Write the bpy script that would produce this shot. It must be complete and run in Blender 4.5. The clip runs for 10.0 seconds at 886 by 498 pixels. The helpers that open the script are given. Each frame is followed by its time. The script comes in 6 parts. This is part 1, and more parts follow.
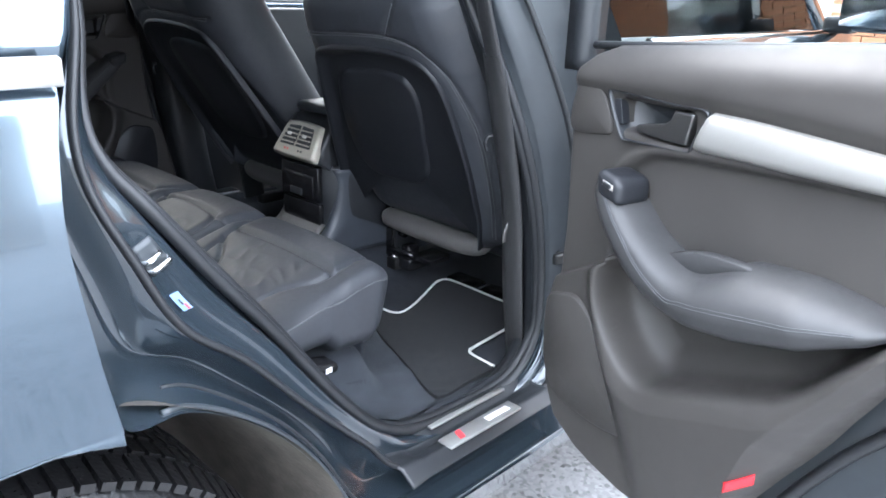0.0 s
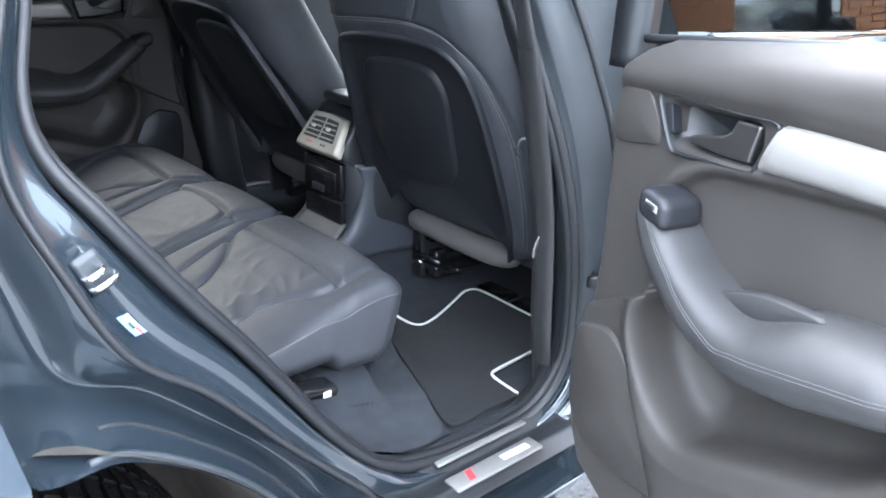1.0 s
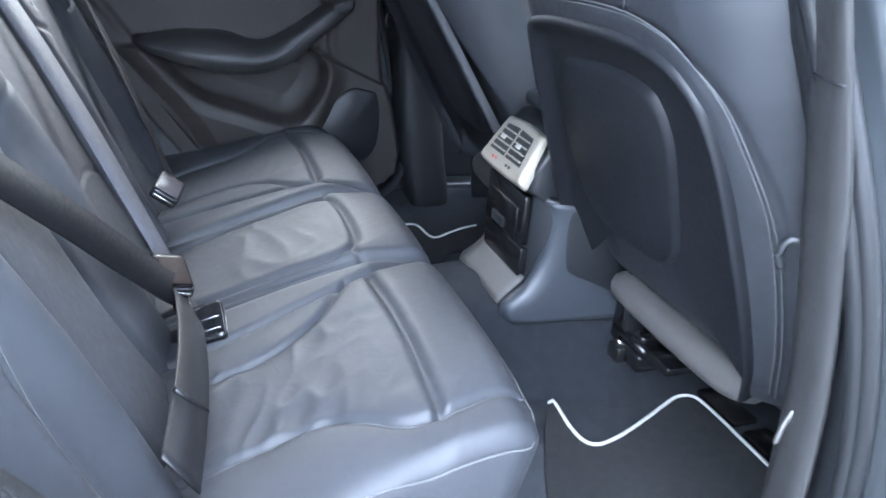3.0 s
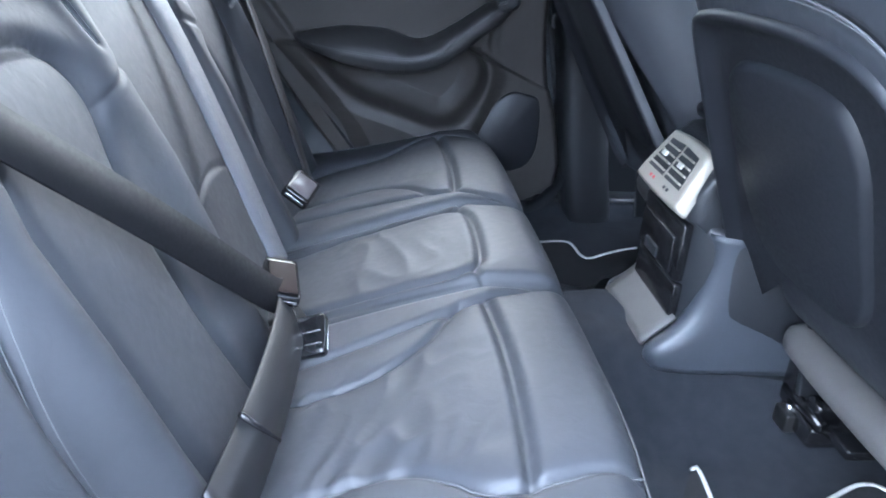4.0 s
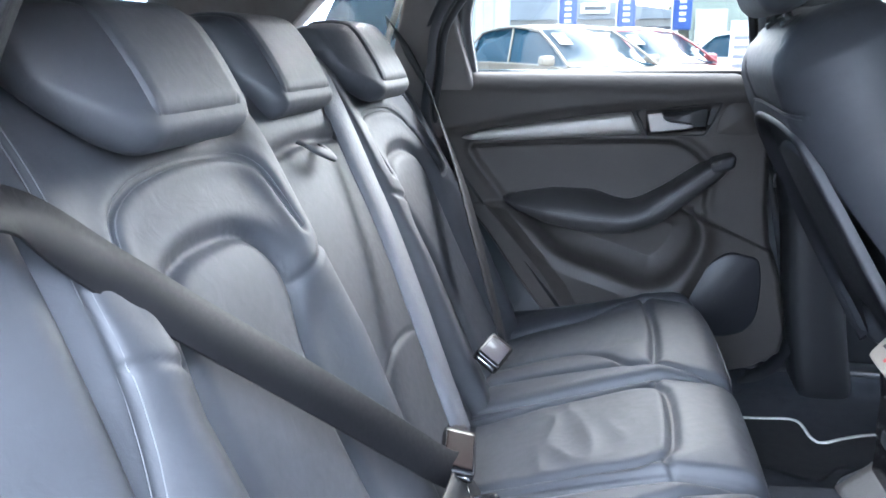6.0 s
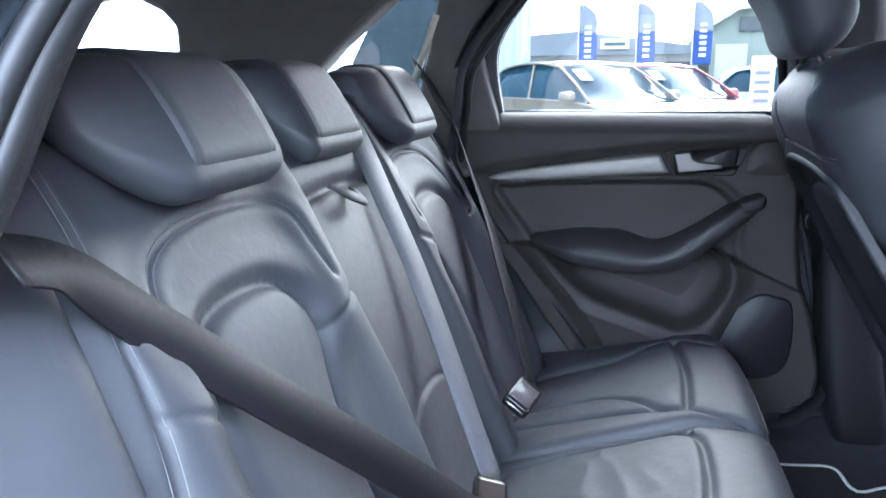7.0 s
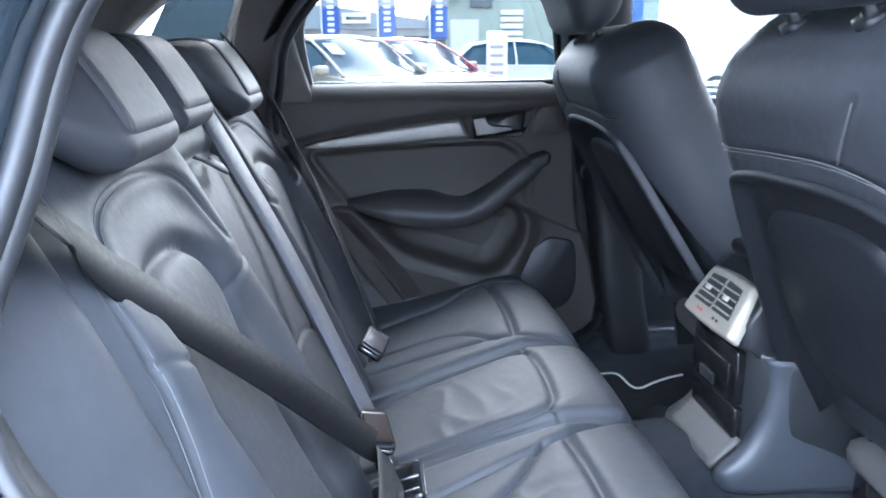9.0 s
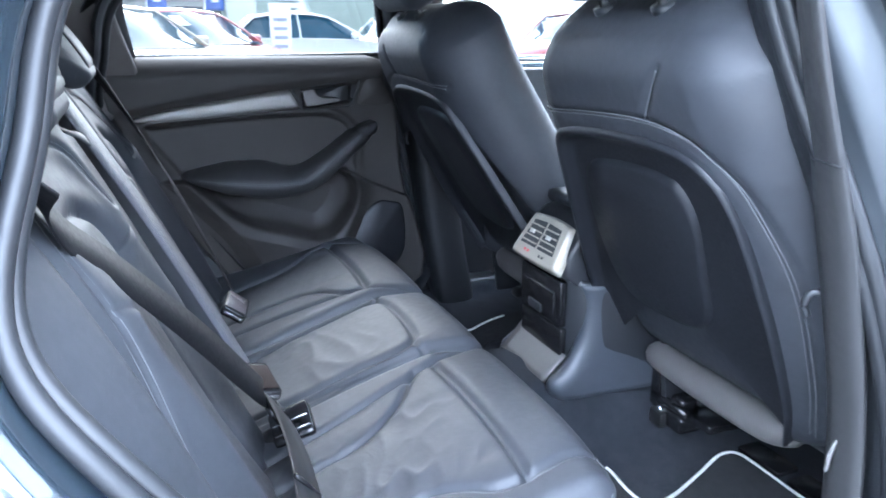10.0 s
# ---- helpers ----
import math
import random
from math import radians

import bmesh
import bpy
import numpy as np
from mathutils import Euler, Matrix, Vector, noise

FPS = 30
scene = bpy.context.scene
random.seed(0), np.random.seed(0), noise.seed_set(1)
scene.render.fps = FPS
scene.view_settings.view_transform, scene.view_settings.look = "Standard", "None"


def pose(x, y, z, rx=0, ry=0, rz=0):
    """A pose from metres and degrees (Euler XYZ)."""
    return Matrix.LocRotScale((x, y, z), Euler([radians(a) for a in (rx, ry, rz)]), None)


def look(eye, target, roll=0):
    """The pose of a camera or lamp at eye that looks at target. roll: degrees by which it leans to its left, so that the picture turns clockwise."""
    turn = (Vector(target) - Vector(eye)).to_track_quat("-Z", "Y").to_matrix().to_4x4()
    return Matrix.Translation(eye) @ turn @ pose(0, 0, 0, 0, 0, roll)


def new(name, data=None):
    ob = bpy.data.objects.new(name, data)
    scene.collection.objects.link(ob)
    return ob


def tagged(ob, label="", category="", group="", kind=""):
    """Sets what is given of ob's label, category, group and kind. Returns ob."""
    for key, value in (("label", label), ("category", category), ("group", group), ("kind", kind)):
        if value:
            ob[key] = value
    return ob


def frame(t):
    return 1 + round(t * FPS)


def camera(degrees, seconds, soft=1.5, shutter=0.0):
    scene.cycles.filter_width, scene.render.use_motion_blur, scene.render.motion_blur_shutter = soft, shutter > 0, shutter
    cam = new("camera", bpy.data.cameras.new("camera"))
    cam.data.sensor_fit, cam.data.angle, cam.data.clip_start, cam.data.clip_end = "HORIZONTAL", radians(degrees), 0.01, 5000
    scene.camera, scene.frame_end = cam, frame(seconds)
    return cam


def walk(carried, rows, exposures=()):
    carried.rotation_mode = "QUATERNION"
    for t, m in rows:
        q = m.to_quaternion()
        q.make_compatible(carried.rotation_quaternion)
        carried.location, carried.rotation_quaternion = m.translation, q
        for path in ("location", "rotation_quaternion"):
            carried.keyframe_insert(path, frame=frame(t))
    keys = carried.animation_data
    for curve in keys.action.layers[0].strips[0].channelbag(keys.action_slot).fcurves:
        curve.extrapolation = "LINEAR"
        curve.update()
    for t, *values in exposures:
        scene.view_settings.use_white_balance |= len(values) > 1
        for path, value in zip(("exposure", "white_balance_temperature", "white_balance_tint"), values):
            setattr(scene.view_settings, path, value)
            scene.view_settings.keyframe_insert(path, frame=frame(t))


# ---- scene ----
cam = camera(61.5, 10.0, soft=1.7, shutter=0.25)
PATH = [
    (0, (0.125, -0.713, 1.203), (1.499, 0.574, 0.527), 2.4),
    (0.5, (0.177, -0.721, 1.194), (1.507, 0.602, 0.5), 3.2),
    (1, (0.268, -0.64, 1.189), (1.542, 0.732, 0.487), 3.8),
    (1.5, (0.353, -0.526, 1.198), (1.582, 0.875, 0.473), 4.1),
    (2, (0.488, -0.433, 1.191), (1.571, 1.058, 0.414), 3.8),
    (2.5, (0.592, -0.363, 1.186), (1.475, 1.244, 0.385), 4.7),
    (4, (0.768, -0.187, 1.151), (0.98, 1.612, 0.302), 4.1),
    (4.5, (0.803, -0.181, 1.167), (0.753, 1.649, 0.363), 1.7),
    (5, (0.816, -0.172, 1.176), (0.599, 1.686, 0.468), 0.1),
    (5.5, (0.827, -0.158, 1.181), (0.505, 1.718, 0.568), -0.3),
    (6, (0.827, -0.152, 1.193), (0.417, 1.734, 0.669), -0.2),
    (7.5, (0.791, -0.145, 1.207), (0.323, 1.751, 0.777), -0.4),
    (8, (0.76, -0.155, 1.206), (0.475, 1.769, 0.741), -0.2),
    (8.5, (0.709, -0.197, 1.204), (0.661, 1.744, 0.723), -0.3),
    (9, (0.67, -0.276, 1.205), (0.848, 1.65, 0.699), -0.6),
    (9.5, (0.608, -0.348, 1.211), (1.042, 1.524, 0.659), -0.6),
    (10, (0.535, -0.381, 1.208), (1.244, 1.399, 0.636), 0.1),
]
walk(cam, [(t, look(eye, target, roll)) for t, eye, target, roll in PATH], exposures=[(0.0, 4.15, 6000, 10), (0.7, 4.4, 5950, 10), (1.5, 4.65, 5850, 10), (2.5, 5.15, 5650, 10), (4.0, 5.4, 5350, 10), (5.3, 5.5, 5500, 10), (6.1, 5.6, 5650, 10), (7.2, 5.27, 5400, 10), (8.5, 5.2, 5400, 10), (10.0, 5.2, 5350, 10)])

# ---- world and light: bright thin overcast over a car lot ----
world = bpy.data.worlds.new("sky")
scene.world = world
world.use_nodes = True
wn = world.node_tree.nodes
sky = wn.new("ShaderNodeTexSky")
sky.sky_type = 'NISHITA'
sky.sun_disc = False
sky.sun_elevation = radians(33)
sky.sun_rotation = radians(6)
sky.air_density, sky.dust_density, sky.ozone_density = 1.0, 3.0, 1.0
wl = world.node_tree.links
wcoord, wcloud, wramp, wmix = (wn.new(n) for n in ("ShaderNodeTexCoord", "ShaderNodeTexNoise", "ShaderNodeMapRange", "ShaderNodeMix"))
wcloud.inputs["Scale"].default_value = 2.2
wcloud.inputs["Detail"].default_value = 5
wramp.inputs["To Min"].default_value, wramp.inputs["To Max"].default_value = 0.35, 0.95
wmix.data_type = 'RGBA'
wmix.inputs["B"].default_value = (6.45, 6.55, 6.7, 1)     # thin bright cloud
wl.new(wcoord.outputs["Generated"], wcloud.inputs["Vector"])
wl.new(wcloud.outputs["Fac"], wramp.inputs["Value"])
wl.new(wramp.outputs["Result"], wmix.inputs["Factor"])
wl.new(sky.outputs[0], wmix.inputs["A"])
wl.new(wmix.outputs["Result"], wn["Background"].inputs["Color"])
wn["Background"].inputs["Strength"].default_value = 0.15
sun_data = bpy.data.lights.new("sun", 'SUN')
sun_data.energy, sun_data.angle, sun_data.color = 0.9, radians(60), (1.0, 0.95, 0.88)
sun = new("sun", sun_data)
sun.matrix_world = look((1.1, 4.9, 3.6), (0.7, 0.8, 0.9))

C = 0.835           # the car's centre plane


# ---- materials ----
def material(name, color, rough=0.5, metal=0.0, var=0.15, scale=30.0, bump=0.0, bump_scale=200.0, coat=0.0, spec=0.5, detail_rough=0.1, sheen=0.0):
    m = bpy.data.materials.new(name)
    m.use_nodes = True
    nt = m.node_tree
    b = nt.nodes["Principled BSDF"]
    b.inputs["Roughness"].default_value = rough
    b.inputs["Metallic"].default_value = metal
    b.inputs["Specular IOR Level"].default_value = spec
    b.inputs["Coat Weight"].default_value = coat
    b.inputs["Coat Roughness"].default_value = 0.03
    b.inputs["Sheen Weight"].default_value = sheen
    tc = nt.nodes.new("ShaderNodeTexCoord")
    big = nt.nodes.new("ShaderNodeTexNoise")
    big.inputs["Scale"].default_value = scale
    big.inputs["Detail"].default_value = 6
    nt.links.new(tc.outputs["Object"], big.inputs["Vector"])
    ramp = nt.nodes.new("ShaderNodeMix")
    ramp.data_type = 'RGBA'
    ramp.inputs["A"].default_value = (*[c * (1 - var) for c in color], 1)
    ramp.inputs["B"].default_value = (*[min(1, c * (1 + var)) for c in color], 1)
    nt.links.new(big.outputs["Fac"], ramp.inputs["Factor"])
    nt.links.new(ramp.outputs["Result"], b.inputs["Base Color"])
    if detail_rough:
        mr = nt.nodes.new("ShaderNodeMapRange")
        mr.inputs["To Min"].default_value = max(0, rough - detail_rough)
        mr.inputs["To Max"].default_value = min(1, rough + detail_rough)
        small = nt.nodes.new("ShaderNodeTexNoise")
        small.inputs["Scale"].default_value = scale * 6
        nt.links.new(tc.outputs["Object"], small.inputs["Vector"])
        nt.links.new(small.outputs["Fac"], mr.inputs["Value"])
        nt.links.new(mr.outputs["Result"], b.inputs["Roughness"])
    if bump:
        v = nt.nodes.new("ShaderNodeTexVoronoi" if bump_scale > 300 else "ShaderNodeTexNoise")
        v.inputs["Scale"].default_value = bump_scale
        bp = nt.nodes.new("ShaderNodeBump")
        bp.inputs["Strength"].default_value = bump
        bp.inputs["Distance"].default_value = 0.001
        nt.links.new(tc.outputs["Object"], v.inputs["Vector"])
        nt.links.new(v.outputs["Distance" if bump_scale > 300 else "Fac"], bp.inputs["Height"])
        nt.links.new(bp.outputs["Normal"], b.inputs["Normal"])
    return m


def glass(name, tint=(1, 1, 1), rough=0.0):
    m = bpy.data.materials.new(name)
    m.use_nodes = True
    nt = m.node_tree
    nt.nodes.clear()
    out = nt.nodes.new("ShaderNodeOutputMaterial")
    tr, gl, mix, fr = (nt.nodes.new(n) for n in ("ShaderNodeBsdfTransparent", "ShaderNodeBsdfGlossy", "ShaderNodeMixShader", "ShaderNodeFresnel"))
    tr.inputs[0].default_value = (*tint, 1)
    gl.inputs["Roughness"].default_value = rough
    fr.inputs["IOR"].default_value = 1.45
    nt.links.new(fr.outputs[0], mix.inputs[0])
    nt.links.new(tr.outputs[0], mix.inputs[1])
    nt.links.new(gl.outputs[0], mix.inputs[2])
    nt.links.new(mix.outputs[0], out.inputs[0])
    return m


LEATHER = material("black_leather", (0.029, 0.0315, 0.037), 0.53, bump=0.035, bump_scale=900, scale=14, var=0.3, spec=0.46, detail_rough=0.08)
# soft creasing of worn leather over the fine grain
lnt = LEATHER.node_tree
crease = lnt.nodes.new("ShaderNodeTexNoise")
crease.inputs["Scale"].default_value = 38
crease.inputs["Detail"].default_value = 3
crease.inputs["Distortion"].default_value = 1.2
cbump = lnt.nodes.new("ShaderNodeBump")
cbump.inputs["Strength"].default_value = 0.13
cbump.inputs["Distance"].default_value = 0.004
lnt.links.new(lnt.nodes["Texture Coordinate"].outputs["Object"], crease.inputs["Vector"])
lnt.links.new(crease.outputs["Fac"], cbump.inputs["Height"])
lnt.links.new(cbump.outputs["Normal"], lnt.nodes["Bump"].inputs["Normal"])
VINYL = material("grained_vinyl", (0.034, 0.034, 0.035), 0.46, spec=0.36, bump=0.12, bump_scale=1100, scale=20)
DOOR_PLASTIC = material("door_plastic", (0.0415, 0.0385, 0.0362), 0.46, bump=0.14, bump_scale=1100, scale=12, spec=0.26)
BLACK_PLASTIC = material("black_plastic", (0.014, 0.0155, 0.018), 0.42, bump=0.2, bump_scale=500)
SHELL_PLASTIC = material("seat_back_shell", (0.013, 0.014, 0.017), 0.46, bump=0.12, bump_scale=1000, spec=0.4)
GREY_PLASTIC = material("grey_plastic", (0.12, 0.117, 0.113), 0.5, bump=0.2, bump_scale=500)
CARPET = material("charcoal_carpet", (0.025, 0.028, 0.034), 0.95, bump=1.0, bump_scale=900, scale=40, var=0.4, spec=0.1, sheen=0.03)
CARPET_WORN = material("dusty_carpet", (0.042, 0.047, 0.055), 0.95, bump=1.0, bump_scale=900, scale=25, var=0.35, spec=0.1, sheen=0.03)
MAT_PILE = material("mat_pile", (0.022, 0.023, 0.025), 0.95, bump=1.0, bump_scale=1200, scale=60, var=0.35, spec=0.1, sheen=0.03)
MAT_EDGE = material("pale_mat_binding", (0.55, 0.55, 0.53), 0.8, bump=0.5, bump_scale=700)
HEADLINER = material("headliner_cloth", (0.12, 0.112, 0.108), 0.95, bump=0.4, bump_scale=900)
PALE_TRIM = material("pale_trim", (0.55, 0.52, 0.44), 0.7)
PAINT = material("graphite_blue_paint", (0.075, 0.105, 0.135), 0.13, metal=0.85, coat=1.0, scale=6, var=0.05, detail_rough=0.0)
# body paint again, darkened for the dark surroundings the doorway would mirror
PAINT_SHADED = material("body_paint_shaded", (0.026, 0.036, 0.046), 0.17, metal=0.45, coat=1.0, scale=9, var=0.15, detail_rough=0.05)
# body paint darkened and dulled in place of the dark reflections on these faces
PAINT_DIM = material("body_paint_dimmed", (0.030, 0.035, 0.040), 0.44, metal=0.2, coat=0.12, scale=20, var=0.2)
RUBBER = material("black_rubber", (0.014, 0.015, 0.017), 0.5, bump=0.1, bump_scale=300, spec=0.45)
TYRE = material("wet_tyre_rubber", (0.0055, 0.0055, 0.006), 0.36, bump=1.0, bump_scale=180, detail_rough=0.22)
ALU = material("brushed_aluminium", (0.31, 0.302, 0.285), 0.5, metal=0.6, scale=8, var=0.05, bump=0.08, bump_scale=700)
SATIN = material("satin_silver", (0.58, 0.56, 0.52), 0.38, metal=0.55)
CHROME = material("chrome", (0.8, 0.8, 0.8), 0.12, metal=1.0, var=0.02)
STEEL = material("dark_steel", (0.05, 0.05, 0.05), 0.4, metal=0.8)
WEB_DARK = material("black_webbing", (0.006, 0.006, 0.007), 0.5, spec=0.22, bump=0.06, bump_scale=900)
# paler and smoother than the black webbing
WEB_GREY = material("grey_webbing", (0.072, 0.076, 0.088), 0.4, bump=0.6, bump_scale=700)
BAR_VINYL = material("taupe_vinyl", (0.085, 0.081, 0.078), 0.5, bump=0.2, bump_scale=500)
RED = material("red_plastic", (0.65, 0.02, 0.03), 0.35)
RED_PRINT = material("red_print", (0.6, 0.05, 0.06), 0.4)
WHITE_PRINT = material("white_print", (0.75, 0.75, 0.75), 0.5)
STITCH = material("grey_stitching", (0.085, 0.088, 0.093), 0.85)
SILL_ALU = material("sill_aluminium", (0.29, 0.29, 0.28), 0.4, metal=0.6, bump=0.1, bump_scale=700)
DARK_GLASS = material("privacy_glass", (0.02, 0.03, 0.045), 0.05, var=0.05, spec=0.35)
GLASS = glass("window_glass", (0.115, 0.123, 0.123))
GLOSS_BLACK = material("gloss_black_plastic", (0.008, 0.008, 0.009), 0.22, var=0.1)
# darker copy of the post vinyl, with the far post's shade in its colour
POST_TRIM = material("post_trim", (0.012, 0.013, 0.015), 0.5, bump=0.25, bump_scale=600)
PEWTER = material("pewter_lever", (0.17, 0.167, 0.164), 0.34, metal=0.95, var=0.05)
LAP_WEB = material("lap_webbing", (0.0045, 0.0048, 0.006), 0.40, spec=0.5, detail_rough=0.0)
VENT_SATIN = material("cream_satin", (0.36, 0.33, 0.275), 0.42, metal=0.3, var=0.08)
GLASS_DARK = glass("tinted_glass", (0.8, 0.85, 0.83))
CONSOLE = material("blue_black_plastic", (0.038, 0.043, 0.052), 0.42, bump=0.12, bump_scale=500)


# ---- mesh helpers ----
def thing(name, base, label="", category="", group="", kind=""):
    ob = new(name)
    ob.location = base
    ob.empty_display_size = 0.05
    return tagged(ob, label, category, group, kind)


def world_base(ob):
    p = Vector((0, 0, 0))
    while ob is not None:
        p = p + ob.location
        ob = ob.parent
    return p


def part(name, verts, faces, mat, parent=None, label="", smooth=True, bevel=0.0, solid=0.0, recalc=True):
    """One mesh object from world-space vertices, under a thing or part."""
    v = np.asarray(verts, float).reshape(-1, 3)
    base = np.array(world_base(parent)) if parent is not None else v.mean(0)
    me = bpy.data.meshes.new(name)
    me.from_pydata((v - base).tolist(), [], [list(map(int, f)) for f in faces])
    me.validate()
    if recalc:
        bm = bmesh.new()
        bm.from_mesh(me)
        bmesh.ops.recalc_face_normals(bm, faces=bm.faces)
        bm.to_mesh(me)
        bm.free()
    me.materials.append(mat)
    if smooth:
        me.polygons.foreach_set("use_smooth", [True] * len(me.polygons))
    ob = new(name, me)
    if parent is not None:
        ob.parent = parent
    else:
        ob.location = base
    if solid:
        md = ob.modifiers.new("thickness", 'SOLIDIFY')
        md.thickness, md.offset = solid, -1.0
    if bevel:
        md = ob.modifiers.new("edge", 'BEVEL')
        md.width, md.segments, md.limit_method, md.angle_limit = bevel, 2, 'ANGLE', radians(40)
    if label:
        ob["label"] = label
    return ob


def join(*pieces):
    vs, fs, n = [], [], 0
    for v, f in pieces:
        v = np.asarray(v, float)
        vs.append(v)
        fs += [[i + n for i in face] for face in f]
        n += len(v)
    return np.concatenate(vs), fs


def grid_faces(nu, nv, closed_u=False, closed_v=False, off=0):
    f = []
    for i in range(nu - (0 if closed_u else 1)):
        for j in range(nv - (0 if closed_v else 1)):
            a, b = i, (i + 1) % nu
            c, d = j, (j + 1) % nv
            f.append((off + a * nv + c, off + b * nv + c, off + b * nv + d, off + a * nv + d))
    return f


def surf(fn, us, vs):
    """A sheet: fn(U, V) gives x, y, z arrays."""
    U, V = np.meshgrid(us, vs, indexing="ij")
    p = np.stack([np.broadcast_to(a, U.shape) for a in fn(U, V)], -1).reshape(-1, 3)
    return p, grid_faces(len(us), len(vs))


def cube_surface(n):
    """A cube's surface in [-1, 1], in n[i] steps along each axis, with shared edges."""
    index, verts, faces = {}, [], []

    def at(p):
        key = tuple(p)
        if key not in index:
            index[key] = len(verts)
            verts.append([2 * p[k] / n[k] - 1 for k in range(3)])
        return index[key]

    for axis in range(3):
        a, b = [k for k in range(3) if k != axis]
        for end in (0, n[axis]):
            for i in range(n[a]):
                for j in range(n[b]):
                    q = []
                    for di, dj in ((0, 0), (1, 0), (1, 1), (0, 1)):
                        p = [0, 0, 0]
                        p[axis], p[a], p[b] = end, i + di, j + dj
                        q.append(at(p))
                    faces.append(q)
    return np.array(verts), faces


def pillow(half, r, n):
    """A rounded block about the origin, half sizes, edge radius, steps."""
    v, f = cube_surface(n)
    half = np.array(half, float)
    r = np.minimum(np.array(r, float) * np.ones(3), half * 0.98)
    p = v * half
    inner = np.clip(p, -(half - r), half - r)
    d = (p - inner) / r
    length = np.linalg.norm(d, axis=1, keepdims=True)
    longest = np.abs(d).max(1, keepdims=True)
    d = np.where(length > 1e-9, d / np.maximum(length, 1e-9) * longest, 0)
    return inner + d * r, f


def block(lo, hi, r=0.003):
    lo, hi = np.minimum(lo, hi), np.maximum(lo, hi)
    size = (hi - lo) / 2
    n = [4, 4, 4]
    v, f = cube_surface(n)
    r = min(r, size.min() * 0.9)
    p = np.zeros_like(v)
    for k in range(3):
        s = size[k]
        p[:, k] = np.select([v[:, k] < -0.9, v[:, k] < -0.1, v[:, k] < 0.1, v[:, k] < 0.9], [-s, -s + r, 0, s - r], s)
    inner = np.clip(p, -(size - r), size - r)
    d = p - inner
    length = np.linalg.norm(d, axis=1, keepdims=True)
    d = np.where(length > 1e-9, d / np.maximum(length, 1e-9) * r, 0)
    return inner + d + (lo + hi) / 2, f


def smooth_line(points, n, closed=False):
    """A Catmull-Rom line through points, resampled evenly to n points."""
    p = np.array(points, float)
    if closed:
        p = np.concatenate([p[-1:], p, p[:2]])
    else:
        p = np.concatenate([2 * p[:1] - p[1:2], p, 2 * p[-1:] - p[-2:-1]])
    out = []
    for i in range(1, len(p) - 2):
        t = np.linspace(0, 1, 12, endpoint=False)[:, None]
        a, b, c, d = p[i - 1:i + 3]
        out.append(0.5 * (2 * b + (c - a) * t + (2 * a - 5 * b + 4 * c - d) * t**2 + (3 * b - a - 3 * c + d) * t**3))
    q = np.concatenate(out + [p[-2:-1]])
    s = np.r_[0, np.cumsum(np.linalg.norm(np.diff(q, axis=0), axis=1))]
    at = np.linspace(0, s[-1], n + 1)[:-1] if closed else np.linspace(0, s[-1], n)
    return np.stack([np.interp(at, s, q[:, k]) for k in range(q.shape[1])], 1)


def sweep(path, profile, up=(0, 0, 1), closed=False, scales=None, ups=None):
    """A profile (across, along up) carried along a path of points."""
    path, profile = np.array(path, float), np.array(profile, float)
    n = len(path)
    if closed:
        tang = np.roll(path, -1, 0) - np.roll(path, 1, 0)
    else:
        tang = np.gradient(path, axis=0)
    tang /= np.linalg.norm(tang, axis=1, keepdims=True)
    upv = np.broadcast_to(np.array(up if ups is None else ups, float), (n, 3))
    side = np.cross(tang, upv)
    side /= np.maximum(np.linalg.norm(side, axis=1, keepdims=True), 1e-9)
    top = np.cross(side, tang)
    sc = np.ones((n, 2)) if scales is None else np.broadcast_to(np.array(scales, float).reshape(n, -1), (n, 2))
    v = path[:, None] + side[:, None] * (profile[None, :, :1] * sc[:, None, :1]) + top[:, None] * (profile[None, :, 1:] * sc[:, None, 1:])
    m = len(profile)
    f = grid_faces(n, m, closed_u=closed, closed_v=True)
    if not closed:
        f += [tuple(range(m)), tuple(range((n - 1) * m, n * m))]
    return v.reshape(-1, 3), f


def ring(r, n=8, ry=None):
    a = np.linspace(0, 2 * math.pi, n, endpoint=False)
    return np.stack([r * np.cos(a), (ry or r) * np.sin(a)], 1)


def flat_profile(w, t):
    return np.array([(-w / 2, -t / 2), (-w / 2 + t / 2, t / 2), (0, t / 2), (w / 2 - t / 2, t / 2), (w / 2, -t / 2), (0, -t / 2)])


def prism(outline, lo, hi, place):
    """A flat outline (a, b) given depth from lo to hi, placed by place(a, b, depth arrays)."""
    o = np.array(outline, float)
    n = len(o)
    v = np.concatenate([np.stack(place(o[:, 0], o[:, 1], np.full(n, d)), 1) for d in (lo, hi)])
    f = [tuple(range(n)), tuple(range(n, 2 * n))] + [(i, (i + 1) % n, n + (i + 1) % n, n + i) for i in range(n)]
    return v, f


def line_distance(P, line):
    """Distance of points (N, 2) from a polyline (M, 2)."""
    best = np.full(len(P), 1e9)
    for a, b in zip(line[:-1], line[1:]):
        ab = b - a
        t = np.clip(((P - a) @ ab) / max(ab @ ab, 1e-12), 0, 1)
        best = np.minimum(best, np.linalg.norm(P - a - t[:, None] * ab, axis=1))
    return best


def box_blend(x, lo, hi, soft):
    """1 inside lo..hi, 0 outside, over a soft edge."""
    return 1 / (1 + np.exp(-(x - lo) / soft)) / (1 + np.exp((x - hi) / soft))


